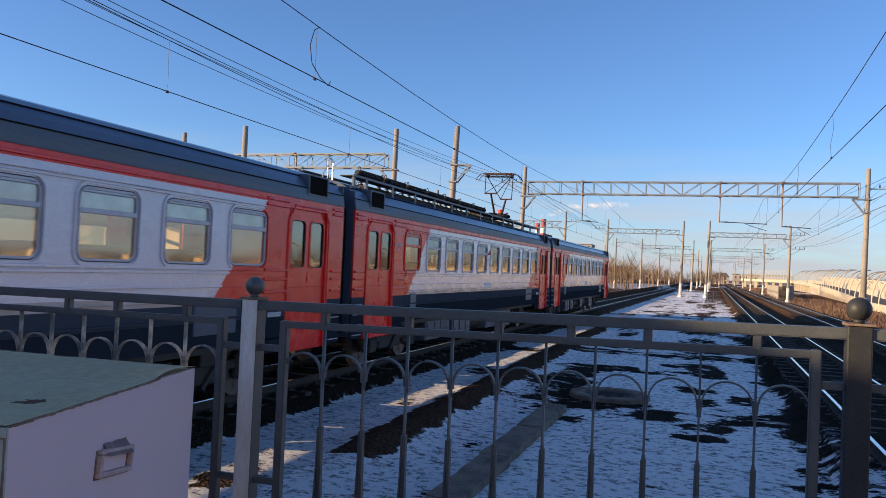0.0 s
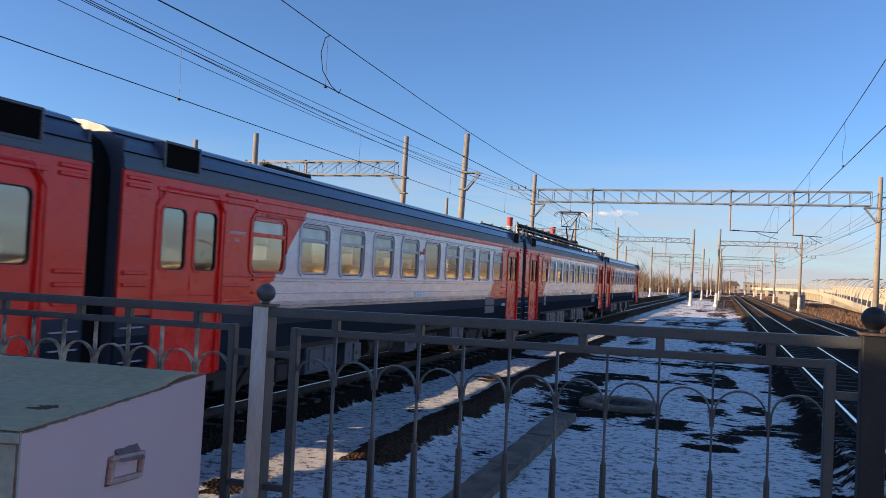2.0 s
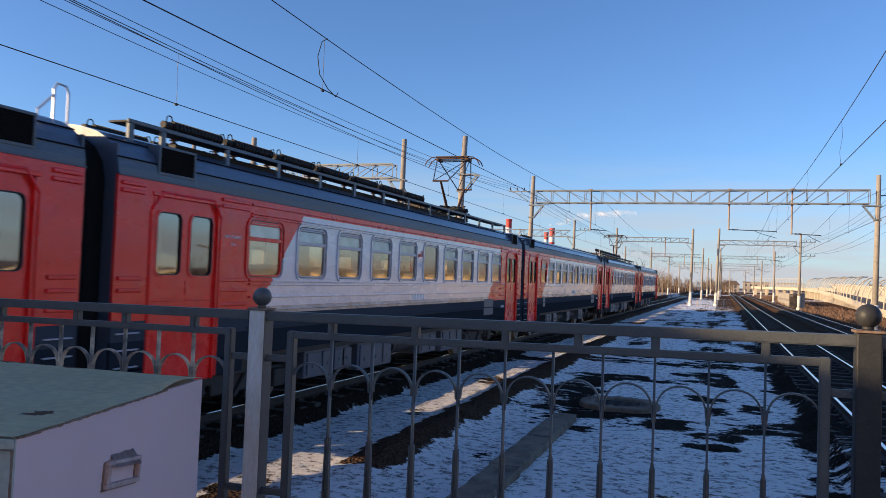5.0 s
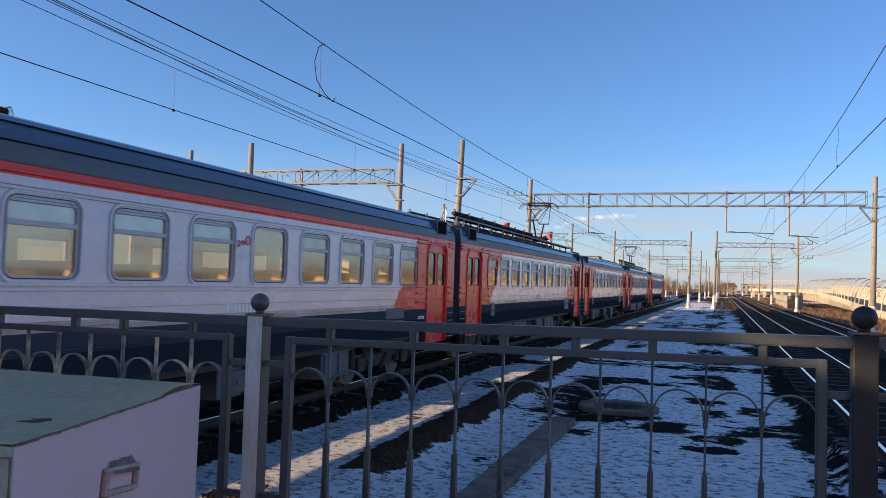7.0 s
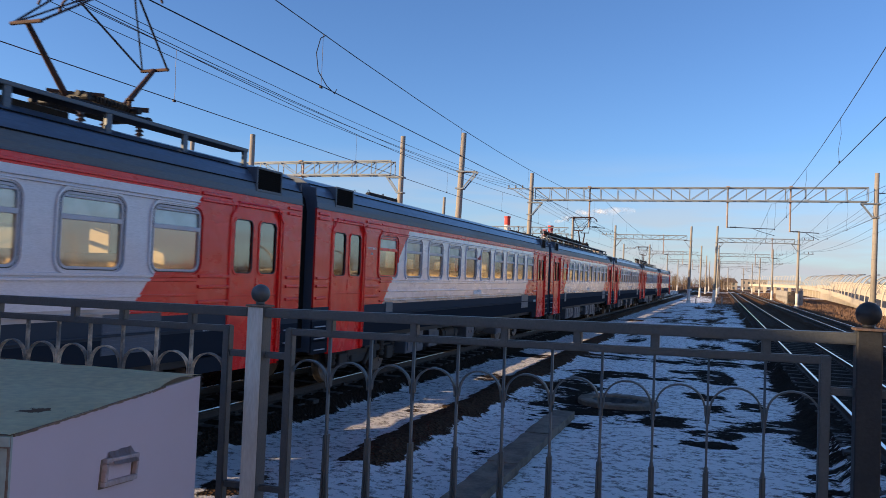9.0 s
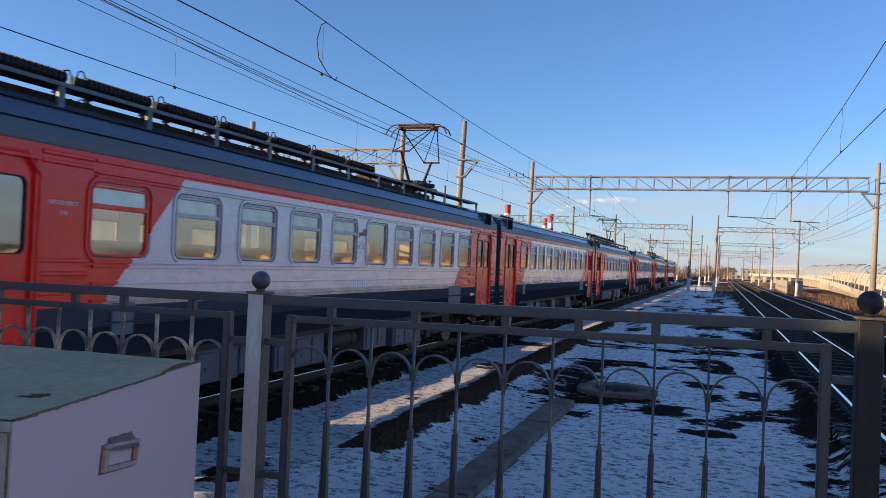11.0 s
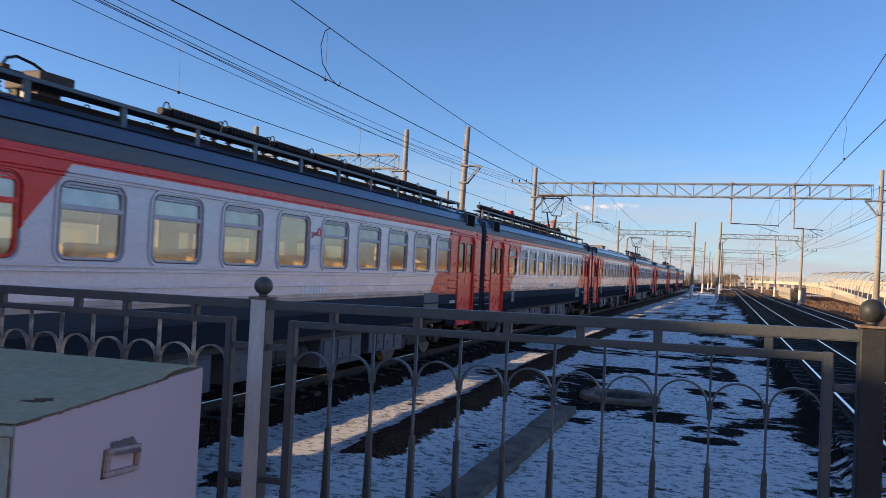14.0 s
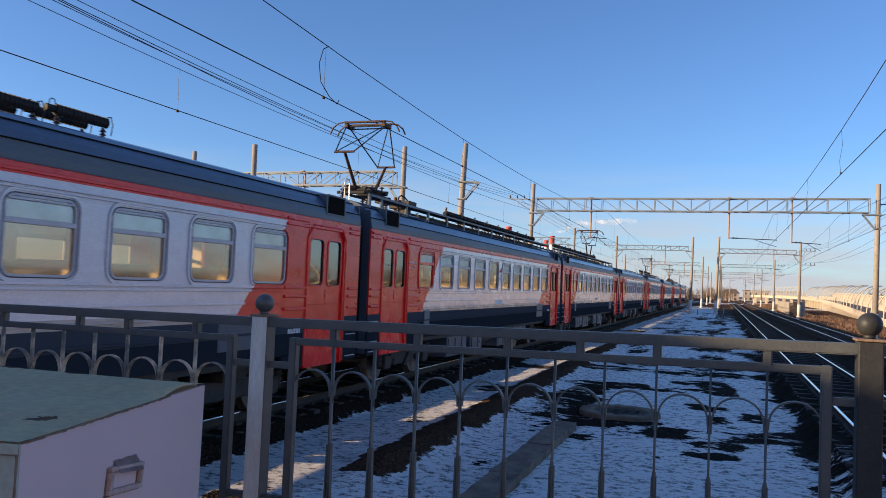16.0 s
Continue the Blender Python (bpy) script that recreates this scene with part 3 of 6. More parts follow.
def fence_panel(x0, x1, top, label, bar_paint=M_FENCE, rise=FENCE_RISE, links=(0, 2, 4, 5.5, 7, 9)):
    """One panel between two posts: handrail, framed field of bars with arches above and below, short links between."""
    width = x1 - x0
    bm = B()
    bar(bm, (0.02, 0, -0.016), (width - 0.02, 0.0208 * width, -0.016 + rise * width), 0.05, 0.036)
    bmesh.ops.bevel(bm, geom=list(bm.edges), offset=0.004, segments=2, affect="EDGES")
    f = part("fence_panel", bm, M_FENCE, FENCE, label)
    f.matrix_basis = pose(x0, FENCE_Y + 0.0208 * (x0 - FENCE_LEFT), top)
    up = lambda s: rise * s

    def piece(name, a, b, w, h, m=M_FENCE, lab=""):
        bm = B()
        bar(bm, (a[0], 0.0208 * a[0] + a[2], a[1]), (b[0], 0.0208 * b[0] + b[2], b[1]), w, h)
        bmesh.ops.bevel(bm, geom=list(bm.edges), offset=0.004, segments=2, affect="EDGES")
        return part(name, bm, m, f, lab)

    lo, bot = -0.087, -0.95
    a0, a1 = 0.14, width - 0.105
    piece("top_bar", (a0, lo + up(a0), 0), (a1, lo + up(a1), 0), 0.03, 0.026)
    piece("bottom_bar", (a0, bot + up(a0), 0), (a1, bot + up(a1), 0), 0.03, 0.032)
    for s in (a0 + 0.014, a1 - 0.014):
        piece("frame_upright", (s, bot + up(s), 0), (s, lo + 0.015 + up(s), 0), 0.032, 0.036)
    for s0, s1 in ((0.02, a0), (a1, width - 0.02)):
        for z in (-0.182, -0.7):
            piece("bracket", (s0, z + up(s0), 0), (s1, z + up(s1), 0), 0.02, 0.026)
    n = max(3, round(10 * width / 2.16))
    pitch = (a1 - a0 - 0.03) / (n + 1)
    bars = [a0 + 0.015 + pitch * (k + 1) for k in range(n)]
    for k, s in enumerate(bars):
        bm = B()
        box(bm, s - 0.0035, s + 0.0035, 0.0208 * s - 0.009, 0.0208 * s + 0.009, bot + up(s), lo + up(s))
        rod(bm, (s, 0.0208 * s, -0.49 + up(s)), (s, 0.0208 * s, -0.455 + up(s)), 0.0085, 0.006, n=8)
        rod(bm, (s, 0.0208 * s, -0.57 + up(s)), (s, 0.0208 * s, -0.49 + up(s)), 0.006, 0.0085, n=8)
        rod(bm, (s, 0.0208 * s, -0.315 + up(s)), (s, 0.0208 * s, -0.255 + up(s)), 0.0075, n=8)
        part("bar", bm, bar_paint, f, smooth=True)
    ends = [a0 + 0.015] + bars + [a1 - 0.015]
    for s0, s1 in zip(ends, ends[1:]):
        mid, half = (s0 + s1) / 2, (s1 - s0) / 2 - 0.006
        bm = B()
        pts = []
        for k in range(15):
            u = math.pi * k / 14
            pts.append((mid - half * math.cos(u), 0.0208 * mid, -0.288 + up(mid) + 0.096 * math.sin(u) ** 0.8))
        ribbon(bm, pts, 0.019, 0.0055)
        part("arch", bm, bar_paint, f)
        bm = B()
        pts = [(mid - half * math.copysign(abs(math.cos(math.pi * k / 20)) ** 0.42, math.cos(math.pi * k / 20)), 0.0208 * mid, -0.47 + up(mid) - 0.47 * math.sin(math.pi * k / 20)) for k in range(21)]
        ribbon(bm, pts, 0.019, 0.0055)
        part("lower_arch", bm, bar_paint, f)
    for k in links:
        if k < n:
            s = bars[0] + pitch * k
            piece("link", (s, lo + up(s), 0), (s, -0.03 + up(s), 0), 0.028, 0.034)
    return f


def fence_post(x, top, label, material):
    y = FENCE_Y + 0.0208 * (x - FENCE_LEFT)
    h = top - FLOOR
    bm = B()
    box(bm, -0.036, 0.036, -0.034, 0.034, 0, h, 0.005)
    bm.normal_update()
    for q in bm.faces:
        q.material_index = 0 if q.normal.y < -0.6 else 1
    # on pale posts the dark colour of the other faces stands in for shade
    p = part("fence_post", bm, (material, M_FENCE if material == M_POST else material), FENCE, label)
    p.matrix_basis = pose(x, y, FLOOR)
    bm = B()
    box(bm, -0.042, 0.042, -0.04, 0.04, h, h + 0.008, 0.002)
    part("cap_plate", bm, M_FRUST, p, "rusty cap plate")
    bm = B()
    rod(bm, (0, 0, h + 0.008), (0, 0, h + 0.02), 0.017, n=16)
    bmesh.ops.create_uvsphere(bm, u_segments=28, v_segments=18, radius=0.037, matrix=Matrix.Translation((0, 0, h + 0.052)))
    part("ball_finial", bm, M_FENCE if material == M_POST else material, p, "dark painted ball finial", smooth=True)
    return p


M_CHIPBAR = mat("chipped_rusting_bar_paint", (0.15, 0.125, 0.1), 0.55, 0.0, (0.72, 0.55, 0.38), 13, 1.0, 0.3, 120)


def build_fence():
    w = FENCE_RIGHT - FENCE_LEFT
    top = 2.356
    fence_panel(FENCE_LEFT, FENCE_RIGHT, top, "grey painted steel fence panel with arched bars")
    fence_panel(FENCE_LEFT - w - 0.009, FENCE_LEFT - 0.009, top - 0.0085 * w, "grey steel fence panel with chipped arched bars behind the box", M_CHIPBAR, 0.0085, (0, 3, 5.5, 7, 9))
    fence_panel(FENCE_RIGHT, FENCE_RIGHT + 0.95, top + FENCE_RISE * w, "grey painted steel fence panel beside the end post")
    fence_post(FENCE_LEFT + 0.012, 2.362, "square steel post with a ball finial, chipped pale front and sides coloured dark as shade", M_POST)
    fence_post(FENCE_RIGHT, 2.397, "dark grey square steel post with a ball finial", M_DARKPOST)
    fence_post(FENCE_LEFT - w, 2.332, "square steel post with a ball finial, pale front and sides coloured dark as shade", M_POST)
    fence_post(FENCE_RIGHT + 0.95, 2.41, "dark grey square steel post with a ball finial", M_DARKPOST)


build_fence()


def build_box():
    """Sand box: local x along the latch face, local y into the box."""
    L, D, H = 1.103, 0.95, 2.138 - FLOOR
    ang = math.degrees(math.atan2(1.037, -0.31))
    b = thing("sand_box", "pale pink steel sand box with a rusty faded-green lid", "sand box", at=pose(-1.414, 1.273, FLOOR, 0, 0.68, ang))
    bm = B()
    box(bm, 0, L, 0, 0.012, 0, H)
    part("latch_face", bm, M_PINK, b, "pale pink painted steel face")
    bm = B()
    box(bm, -0.012, 0, 0, D, 0, H)
    part("near_face", bm, M_BACK, b, "pale green painted steel face")
    bm = B()
    box(bm, L - 0.012, L, 0.014, D, 0, H - 0.003)
    part("end_face", bm, M_PINK, b)
    bm = B()
    box(bm, 0, L - 0.014, D - 0.012, D, 0, H - 0.003)
    part("back_face", bm, M_PINK, b)
    bm = B()
    for k in range(30):      # a weld that rust has broken up
        z = H * k / 30
        w = 0.0004 + 0.0014 * abs(math.sin(k * 2.1)) * abs(math.sin(k * 0.7))
        box(bm, -0.0135, -0.0095, -w, 0.002 + w, z, z + H / 30)
    part("corner_seam", bm, M_FRUST, b, "rusty welded corner seam")
    # lid: a buckled sheet, lifted off the face at its far corner
    bm = B()
    nx, ny = 40, 30
    x0, x1, y0, y1 = -0.016, L + 0.004, -0.004, D + 0.018
    grid = []
    for j in range(ny + 1):
        row = []
        for i in range(nx + 1):
            u, v = i / nx, j / ny
            lift = 0.016 * max(0.0, math.sin(math.pi * min(1.0, max(0.0, (u - 0.66) / 0.34)))) * (1 - v) ** 2
            z = H + 0.004 + 0.028 * v + 0.009 * math.sin(u * 5 + v * 3) * v + lift + 0.0018 * math.sin(u * 19 + 2 * v) * (1 - v)
            row.append(bm.verts.new((x0 + (x1 - x0) * u, y0 + (y1 - y0) * v, z)))
        grid.append(row)
    for j in range(ny):
        for i in range(nx):
            bm.faces.new((grid[j][i], grid[j][i + 1], grid[j + 1][i + 1], grid[j + 1][i]))
    bmesh.ops.solidify(bm, geom=list(bm.faces), thickness=0.003)
    part("lid", bm, M_LIDRUST, b, "faded green lid with rust along its edges", smooth=True)
    bm = B()
    for k in range(44):      # ragged rust where the lid meets the face
        u = k / 44
        w = 0.0012 + 0.003 * abs(math.sin(k * 1.9)) * abs(math.sin(k * 0.53))
        box(bm, 0.72 * L * u, 0.72 * L * (u + 1 / 44), -0.003, 0.0, H - w, H + 0.0035)
    part("lid_rim", bm, M_FRUST, b, "rusty folded lid edge")
    bm = B()
    box(bm, -0.0185, -0.0125, -0.003, D, H - 0.02, H + 0.002, 0.002)
    part("near_rim", bm, M_BACK, b, "pale turned-down lid rim")
    bm = B()
    for k in range(16):
        w = 0.0008 + 0.004 * abs(math.sin(k * 2.3)) * (1 - k / 18)
        box(bm, -0.0195, -0.0125, 0.06 * k - 0.004, 0.06 * k + 0.056, H - 0.0215 - w, H - 0.0195)
    part("rim_rust", bm, M_FRUST, b, "rust under the lid rim")
    # latch: raised frame, a little askew, with a bent flap over its top
    askew = pose(0.502, 0, H - 0.1855, 0, 7.0, 0)
    bm = B()
    for x0, x1, z0, z1 in ((-0.1, 0.1, -0.038, -0.024), (-0.1, 0.1, 0.022, 0.036), (-0.1, -0.083, -0.024, 0.022), (0.088, 0.1, -0.024, 0.022)):
        box(bm, x0, x1, -0.015, 0.001, z0, z1, 0.003)
    frame_ob = part("latch_frame", bm, M_FLAP, b, "raised pink hasp frame")
    frame_ob.matrix_basis = askew
    bm = B()
    for x0, x1, z0, z1 in ((-0.107, 0.103, -0.043, -0.038), (-0.107, -0.1, -0.043, 0.034), (0.082, 0.088, -0.024, 0.022)):
        box(bm, x0, x1, -0.002, 0.0, z0, z1)
    part("rust_line", bm, M_FRUST, frame_ob, "rusty seam round the hasp")
    bm = B()
    low, high = [], []
    for k in range(16):
        u = k / 15
        low.append(bm.verts.new((-0.066 + 0.155 * u, -0.02, 0.018 - 0.004 * u + 0.0006 * math.sin(k * 1.7) * math.sin(k * 0.6))))
        high.append(bm.verts.new((-0.074 + 0.135 * u, -0.002, 0.05 + 0.008 * u + 0.0012 * math.sin(k * 0.9))))
    for k in range(15):
        bm.faces.new((low[k], low[k + 1], high[k + 1], high[k]))
    bmesh.ops.solidify(bm, geom=list(bm.faces), thickness=0.003)
    part("latch_flap", bm, M_FLAP, frame_ob, "bent rusty flap", smooth=True)
    return b


def lid_material():
    m = mat("rust_edged_green_lid", (0.94, 0.8, 0.5), 0.7, 0, (0.86, 0.68, 0.4), 2.5, 0.6, 0.06, 30, 0.25)
    n, l = m.node_tree.nodes, m.node_tree.links
    b = n["Principled BSDF"]
    under = b.inputs["Base Color"].links[0].from_socket
    t = n.new("ShaderNodeTexCoord")
    s = n.new("ShaderNodeSeparateXYZ")
    l.new(t.outputs["Object"], s.inputs[0])
    ex = math_node(m, "MINIMUM", math_node(m, "ADD", s.outputs[0], 0.03), math_node(m, "SUBTRACT", 1.107, s.outputs[0]))
    ey = math_node(m, "MINIMUM", math_node(m, "ADD", s.outputs[1], 0.022), math_node(m, "SUBTRACT", 0.968, s.outputs[1]))
    d = math_node(m, "MINIMUM", ex, ey)
    k = n.new("ShaderNodeTexNoise")
    k.inputs["Scale"].default_value, k.inputs["Detail"].default_value = 9, 7
    l.new(t.outputs["Object"], k.inputs["Vector"])
    near_edge = math_node(m, "MULTIPLY", d, 9.0)
    near_edge = math_node(m, "MINIMUM", near_edge, 0.27)
    rust = math_node(m, "GREATER_THAN", math_node(m, "SUBTRACT", k.outputs[0], near_edge), 0.435)
    x = n.new("ShaderNodeMixRGB")
    x.inputs[2].default_value = (0.24, 0.12, 0.06, 1)
    l.new(rust, x.inputs[0])
    l.new(under, x.inputs[1])
    l.new(x.outputs[0], b.inputs["Base Color"])
    return m


M_LIDRUST = lid_material()
M_FLAP = mat("rusting_pink_flap", (0.5, 0.4, 0.4), 0.7, 0, (0.34, 0.19, 0.12), 22, 0.7, 0.1, 80)
build_box()


# ---- the train ----
PITCH = 22.056
HALF, SIDE, BODY_END = PITCH / 2, 1.74, PITCH / 2 - 0.28
WINDOWS = [HALF - 3.79 - 1.608 * k for k in range(10)]      # centres along the car, front to rear
FIXED = 4
W_HALF, W_LO, W_HI, W_BAR = 0.525, 2.4, 3.34, 3.03
DOORS = (HALF - 1.72, -HALF + 1.72)
D_HALF, D_LO, D_HI = 0.73, 0.82, 3.5


def round_ring(bm, y0, y1, z0, z1, r, width, x0, x1):
    """A picture-frame ring with rounded corners, from x0 to x1."""
    def loop(o, rr):
        pts = []
        for cy, cz, a0 in ((y1 - r, z1 - r, 0), (y0 + r, z1 - r, 90), (y0 + r, z0 + r, 180), (y1 - r, z0 + r, 270)):
            for k in range(6):
                a = radians(a0 + 18 * k)
                pts.append((cy + (rr + o) * math.cos(a), cz + (rr + o) * math.sin(a)))
        return pts
    outer, inner = loop(width, r), loop(0, r)
    lo = [[bm.verts.new((x, y, z)) for y, z in pts] for pts in (outer, inner) for x in (x0, x1)]
    n = len(outer)
    for p, q in ((lo[0], lo[1]), (lo[1], lo[3]), (lo[3], lo[2]), (lo[2], lo[0])):
        for k in range(n):
            bm.faces.new((p[k], p[(k + 1) % n], q[(k + 1) % n], q[k]))


def corner_fill(bm, y0, y1, z0, z1, r, x0, x1):
    """Fills the four corners of an oblong opening so that it reads as rounded."""
    for cy, cz, sy, sz in ((y1, z1, 1, 1), (y0, z1, -1, 1), (y0, z0, -1, -1), (y1, z0, 1, -1)):
        arc = [(cy - sy * r + sy * r * math.cos(radians(a)), cz - sz * r + sz * r * math.sin(radians(a))) for a in (0, 18, 36, 54, 72, 90)]
        for x in (x0, x1):
            c = bm.verts.new((x, cy, cz))
            vs = [bm.verts.new((x, a, b)) for a, b in arc]
            for p, q in zip(vs, vs[1:]):
                bm.faces.new((c, p, q))


ROOF = [(1.74, 3.70), (1.735, 3.80), (1.71, 3.92), (1.64, 4.05), (1.52, 4.17), (1.34, 4.27), (1.05, 4.35), (0.6, 4.41), (0, 4.43)]
ROOF_FULL = ROOF + [(-x, z) for x, z in ROOF[-2::-1]]


def extrude(bm, prof, y0, y1, index=None, close=False):
    a = [bm.verts.new((x, y0, z)) for x, z in prof]
    b = [bm.verts.new((x, y1, z)) for x, z in prof]
    k = len(prof)
    for i in range(k if close else k - 1):
        f = bm.faces.new((a[i], a[(i + 1) % k], b[(i + 1) % k], b[i]))
        if index:
            f.material_index = index(i)
    bm.faces.new(a[::-1]), bm.faces.new(b)


def car_meshes():
    """All the meshes that the carriages share."""
    M = {}
    holes = [(c - W_HALF, c + W_HALF, W_LO, W_HI) for c in WINDOWS]
    gates = [(c - D_HALF, c + D_HALF, D_LO - 0.01, D_HI) for c in DOORS]
    for tag, s in (("near", 1), ("far", -1)):
        bm = B()
        x0, x1 = s * (SIDE - 0.07), s * SIDE
        holes_wall(bm, x0, x1, -BODY_END, BODY_END, 1.12, 3.7, holes + [(a, b, 1.1, d) for a, b, c, d in gates])
        for e in (-1, 1):      # the deeper ends beside the doors
            for a, b in ((e * BODY_END, e * (HALF - 1.72 + D_HALF)), (e * (HALF - 1.72 - D_HALF), e * (HALF - 3.25))):
                box(bm, x0, x1, a, b, 0.86, 1.12)
        for h in holes:
            corner_fill(bm, *h, 0.14, x0, x1)
        M["side_" + tag] = mesh_of("side_wall", bm, M_SIDE)
        bm = B()
        for z, t in ((2.335, 0.02), (2.275, 0.02), (2.06, 0.018), (3.45, 0.013), (3.405, 0.013), (3.6, 0.02), (1.84, 0.016), (1.55, 0.016)):
            spans = [(-7.7, 7.7)]
            for a, b in spans:
                box(bm, s * (SIDE - 0.01), s * (SIDE + 0.036), a, b, z - t, z + t, 0.007)
        for e in (-1, 1):
            for z in (3.6, 3.5, 2.34, 2.18, 1.95):
                box(bm, s * (SIDE - 0.01), s * (SIDE + 0.034), e * (BODY_END - 0.06), e * (BODY_END - 0.5), z - 0.028, z + 0.028, 0.015)
                box(bm, s * (SIDE - 0.01), s * (SIDE + 0.034), e * 7.75, e * 8.52, z - 0.028, z + 0.028, 0.015)
        M["ribs_" + tag] = mesh_of("pressed_ribs", bm, M_SIDE)
        bm = B()
        box(bm, s * (SIDE - 0.01), s * (SIDE + 0.03), -0.21, 0.21, 0, 0.02, 0.006)
        M["steps_" + tag] = mesh_of("grab_step", bm, M_FRAME)
    # roof: cove at the foot, seams along the shoulder
    bm = B()
    k = len(ROOF_FULL) - 1
    extrude(bm, ROOF_FULL, -BODY_END, BODY_END, lambda i: 1 if i < 2 or i >= k - 2 else 0)
    M["roof"] = mesh_of("roof", bm, (M_ROOF, M_COVE))
    for tag, x, z, w in (("low", 1.712, 3.93, 0.016), ("high", 1.53, 4.17, 0.014), ("gutter", 1.75, 3.7, 0.024)):
        for side, s in (("near", 1), ("far", -1)):
            bm = B()
            box(bm, s * x - 0.012, s * x + 0.012, -BODY_END, BODY_END, z - w / 2, z + w / 2)
            M[f"seam_{tag}_{side}"] = mesh_of("roof_seam", bm, M_RUBBER if tag != "gutter" else M_SKIRT)
    # window frames and glass
    for side, s in (("near", 1), ("far", -1)):
        x = s * SIDE
        for k, c in enumerate(WINDOWS):
            bm = B()
            round_ring(bm, c - W_HALF - 0.03, c + W_HALF + 0.03, W_LO - 0.03, W_HI + 0.03, 0.17, 0.035, x - 0.004 * s, x + 0.024 * s)
            M[f"surround_{side}_{k}"] = mesh_of("surround", bm, M_SIDE)
            bm = B()
            round_ring(bm, c - W_HALF + 0.005, c + W_HALF - 0.005, W_LO + 0.005, W_HI - 0.005, 0.14, 0.014, x - 0.004 * s, x + 0.008 * s)
            M[f"bead_{side}_{k}"] = mesh_of("rubber_bead", bm, M_GASKET)
        bm = B()
        round_ring(bm, -W_HALF + 0.035, W_HALF - 0.035, W_LO + 0.035, W_HI - 0.035, 0.11, 0.04, x - 0.03 * s, x + 0.006 * s)
        M["gasket_" + side] = mesh_of("gasket", bm, M_FRAME)
        M["redgasket_" + side] = M["gasket_" + side].copy()
        M["redgasket_" + side].materials[0] = M_RED
        bm = B()
        box(bm, x - 0.035 * s, x + 0.012 * s, -W_HALF + 0.01, W_HALF - 0.01, W_BAR - 0.03, W_BAR + 0.035, 0.006)
        box(bm, x - 0.02 * s, x + 0.016 * s, -W_HALF + 0.05, W_HALF - 0.05, W_HI - 0.075, W_HI - 0.05, 0.004)
        M["crossbar_" + side] = mesh_of("crossbar", bm, M_FRAME)
        M["redcrossbar_" + side] = M["crossbar_" + side].copy()
        M["redcrossbar_" + side].materials[0] = M_RED
        bm = B()
        box(bm, x - 0.028 * s, x - 0.022 * s, -W_HALF, W_HALF, W_LO, W_BAR - 0.03)
        M["pane_" + side] = mesh_of("pane", bm, M_GLASS)
        bm = B()
        box(bm, x - 0.028 * s, x - 0.022 * s, -W_HALF, W_HALF, W_LO, W_HI)
        M["tallpane_" + side] = mesh_of("pane", bm, M_GLASS)
        bm = B()
        box(bm, -0.003, 0.003, -W_HALF + 0.02, W_HALF - 0.02, 0, W_HI - W_BAR - 0.04)
        M["ventpane_" + side] = mesh_of("vent_pane", bm, M_VENT)
        # sliding door leaf with its tall window
        bm = B()
        x0, x1 = x - 0.075 * s, x - 0.035 * s
        holes_wall(bm, x0, x1, -D_HALF / 2, D_HALF / 2, D_LO, D_HI, [(-0.26, 0.26, 2.4, 3.28)])
        corner_fill(bm, -0.26, 0.26, 2.4, 3.28, 0.09, x0, x1)
        box(bm, x1 - 0.002 * s, x1 + 0.014 * s, -0.31, 0.31, 2.02, 2.045, 0.006)
        box(bm, x1 - 0.002 * s, x1 + 0.012 * s, -0.33, -0.3, 2.1, 2.32, 0.004)
        M["leaf_" + side] = mesh_of("door_leaf", bm, M_RED)
        bm = B()
        round_ring(bm, -0.25, 0.25, 2.41, 3.27, 0.09, 0.014, x1 - 0.006 * s, x1 + 0.012 * s)
        M["leafbead_" + side] = mesh_of("window_bead", bm, M_GASKET)
        bm = B()
        round_ring(bm, -0.266, 0.266, 2.394, 3.286, 0.1, 0.03, x1 - 0.006 * s, x1 + 0.016 * s)
        M["leafgasket_" + side] = mesh_of("gasket", bm, M_RED)
        bm = B()
        box(bm, x1 - 0.02 * s, x1 - 0.015 * s, -0.27, 0.27, 2.39, 3.29)
        M["leafpane_" + side] = mesh_of("pane", bm, M_DOORGLASS)
        bm = B()
        box(bm, x - 0.08 * s, x + 0.012 * s, -0.02, 0.02, D_LO, D_HI - 0.012, 0.006)
        M["stile_" + side] = mesh_of("door_jamb", bm, M_RED)
        bm = B()
        box(bm, x - 0.08 * s, x + 0.02 * s, -D_HALF - 0.05, D_HALF + 0.05, D_HI - 0.01, D_HI + 0.045, 0.008)
        hoop = [(-D_HALF - 0.05, 0.86), (-D_HALF - 0.05, 3.3), (-D_HALF + 0.15, 3.55), (D_HALF - 0.15, 3.55), (D_HALF + 0.05, 3.3), (D_HALF + 0.05, 0.86)]
        for (ya, za), (yb, zb) in zip(hoop, hoop[1:]):
            rod(bm, (x + 0.008 * s, ya, za), (x + 0.008 * s, yb, zb), 0.024, n=8)
        M["jamb_" + side] = mesh_of("door_frame", bm, M_RED)
        # roof vent box with louvres
        bm = B()
        xo, xi = s * 1.725, s * 1.3
        box(bm, xi, xo, -0.4, 0.4, 3.79, 4.2, 0.01)
        M["ventbox_" + side] = mesh_of("vent_box", bm, M_SKIRT)
        bm = B()
        box(bm, xo - 0.002 * s, xo + 0.004 * s, -0.36, 0.36, 3.83, 4.17)
        M["ventgrille_" + side] = mesh_of("vent_grille", bm, M_RUBBER)
        bm = B()
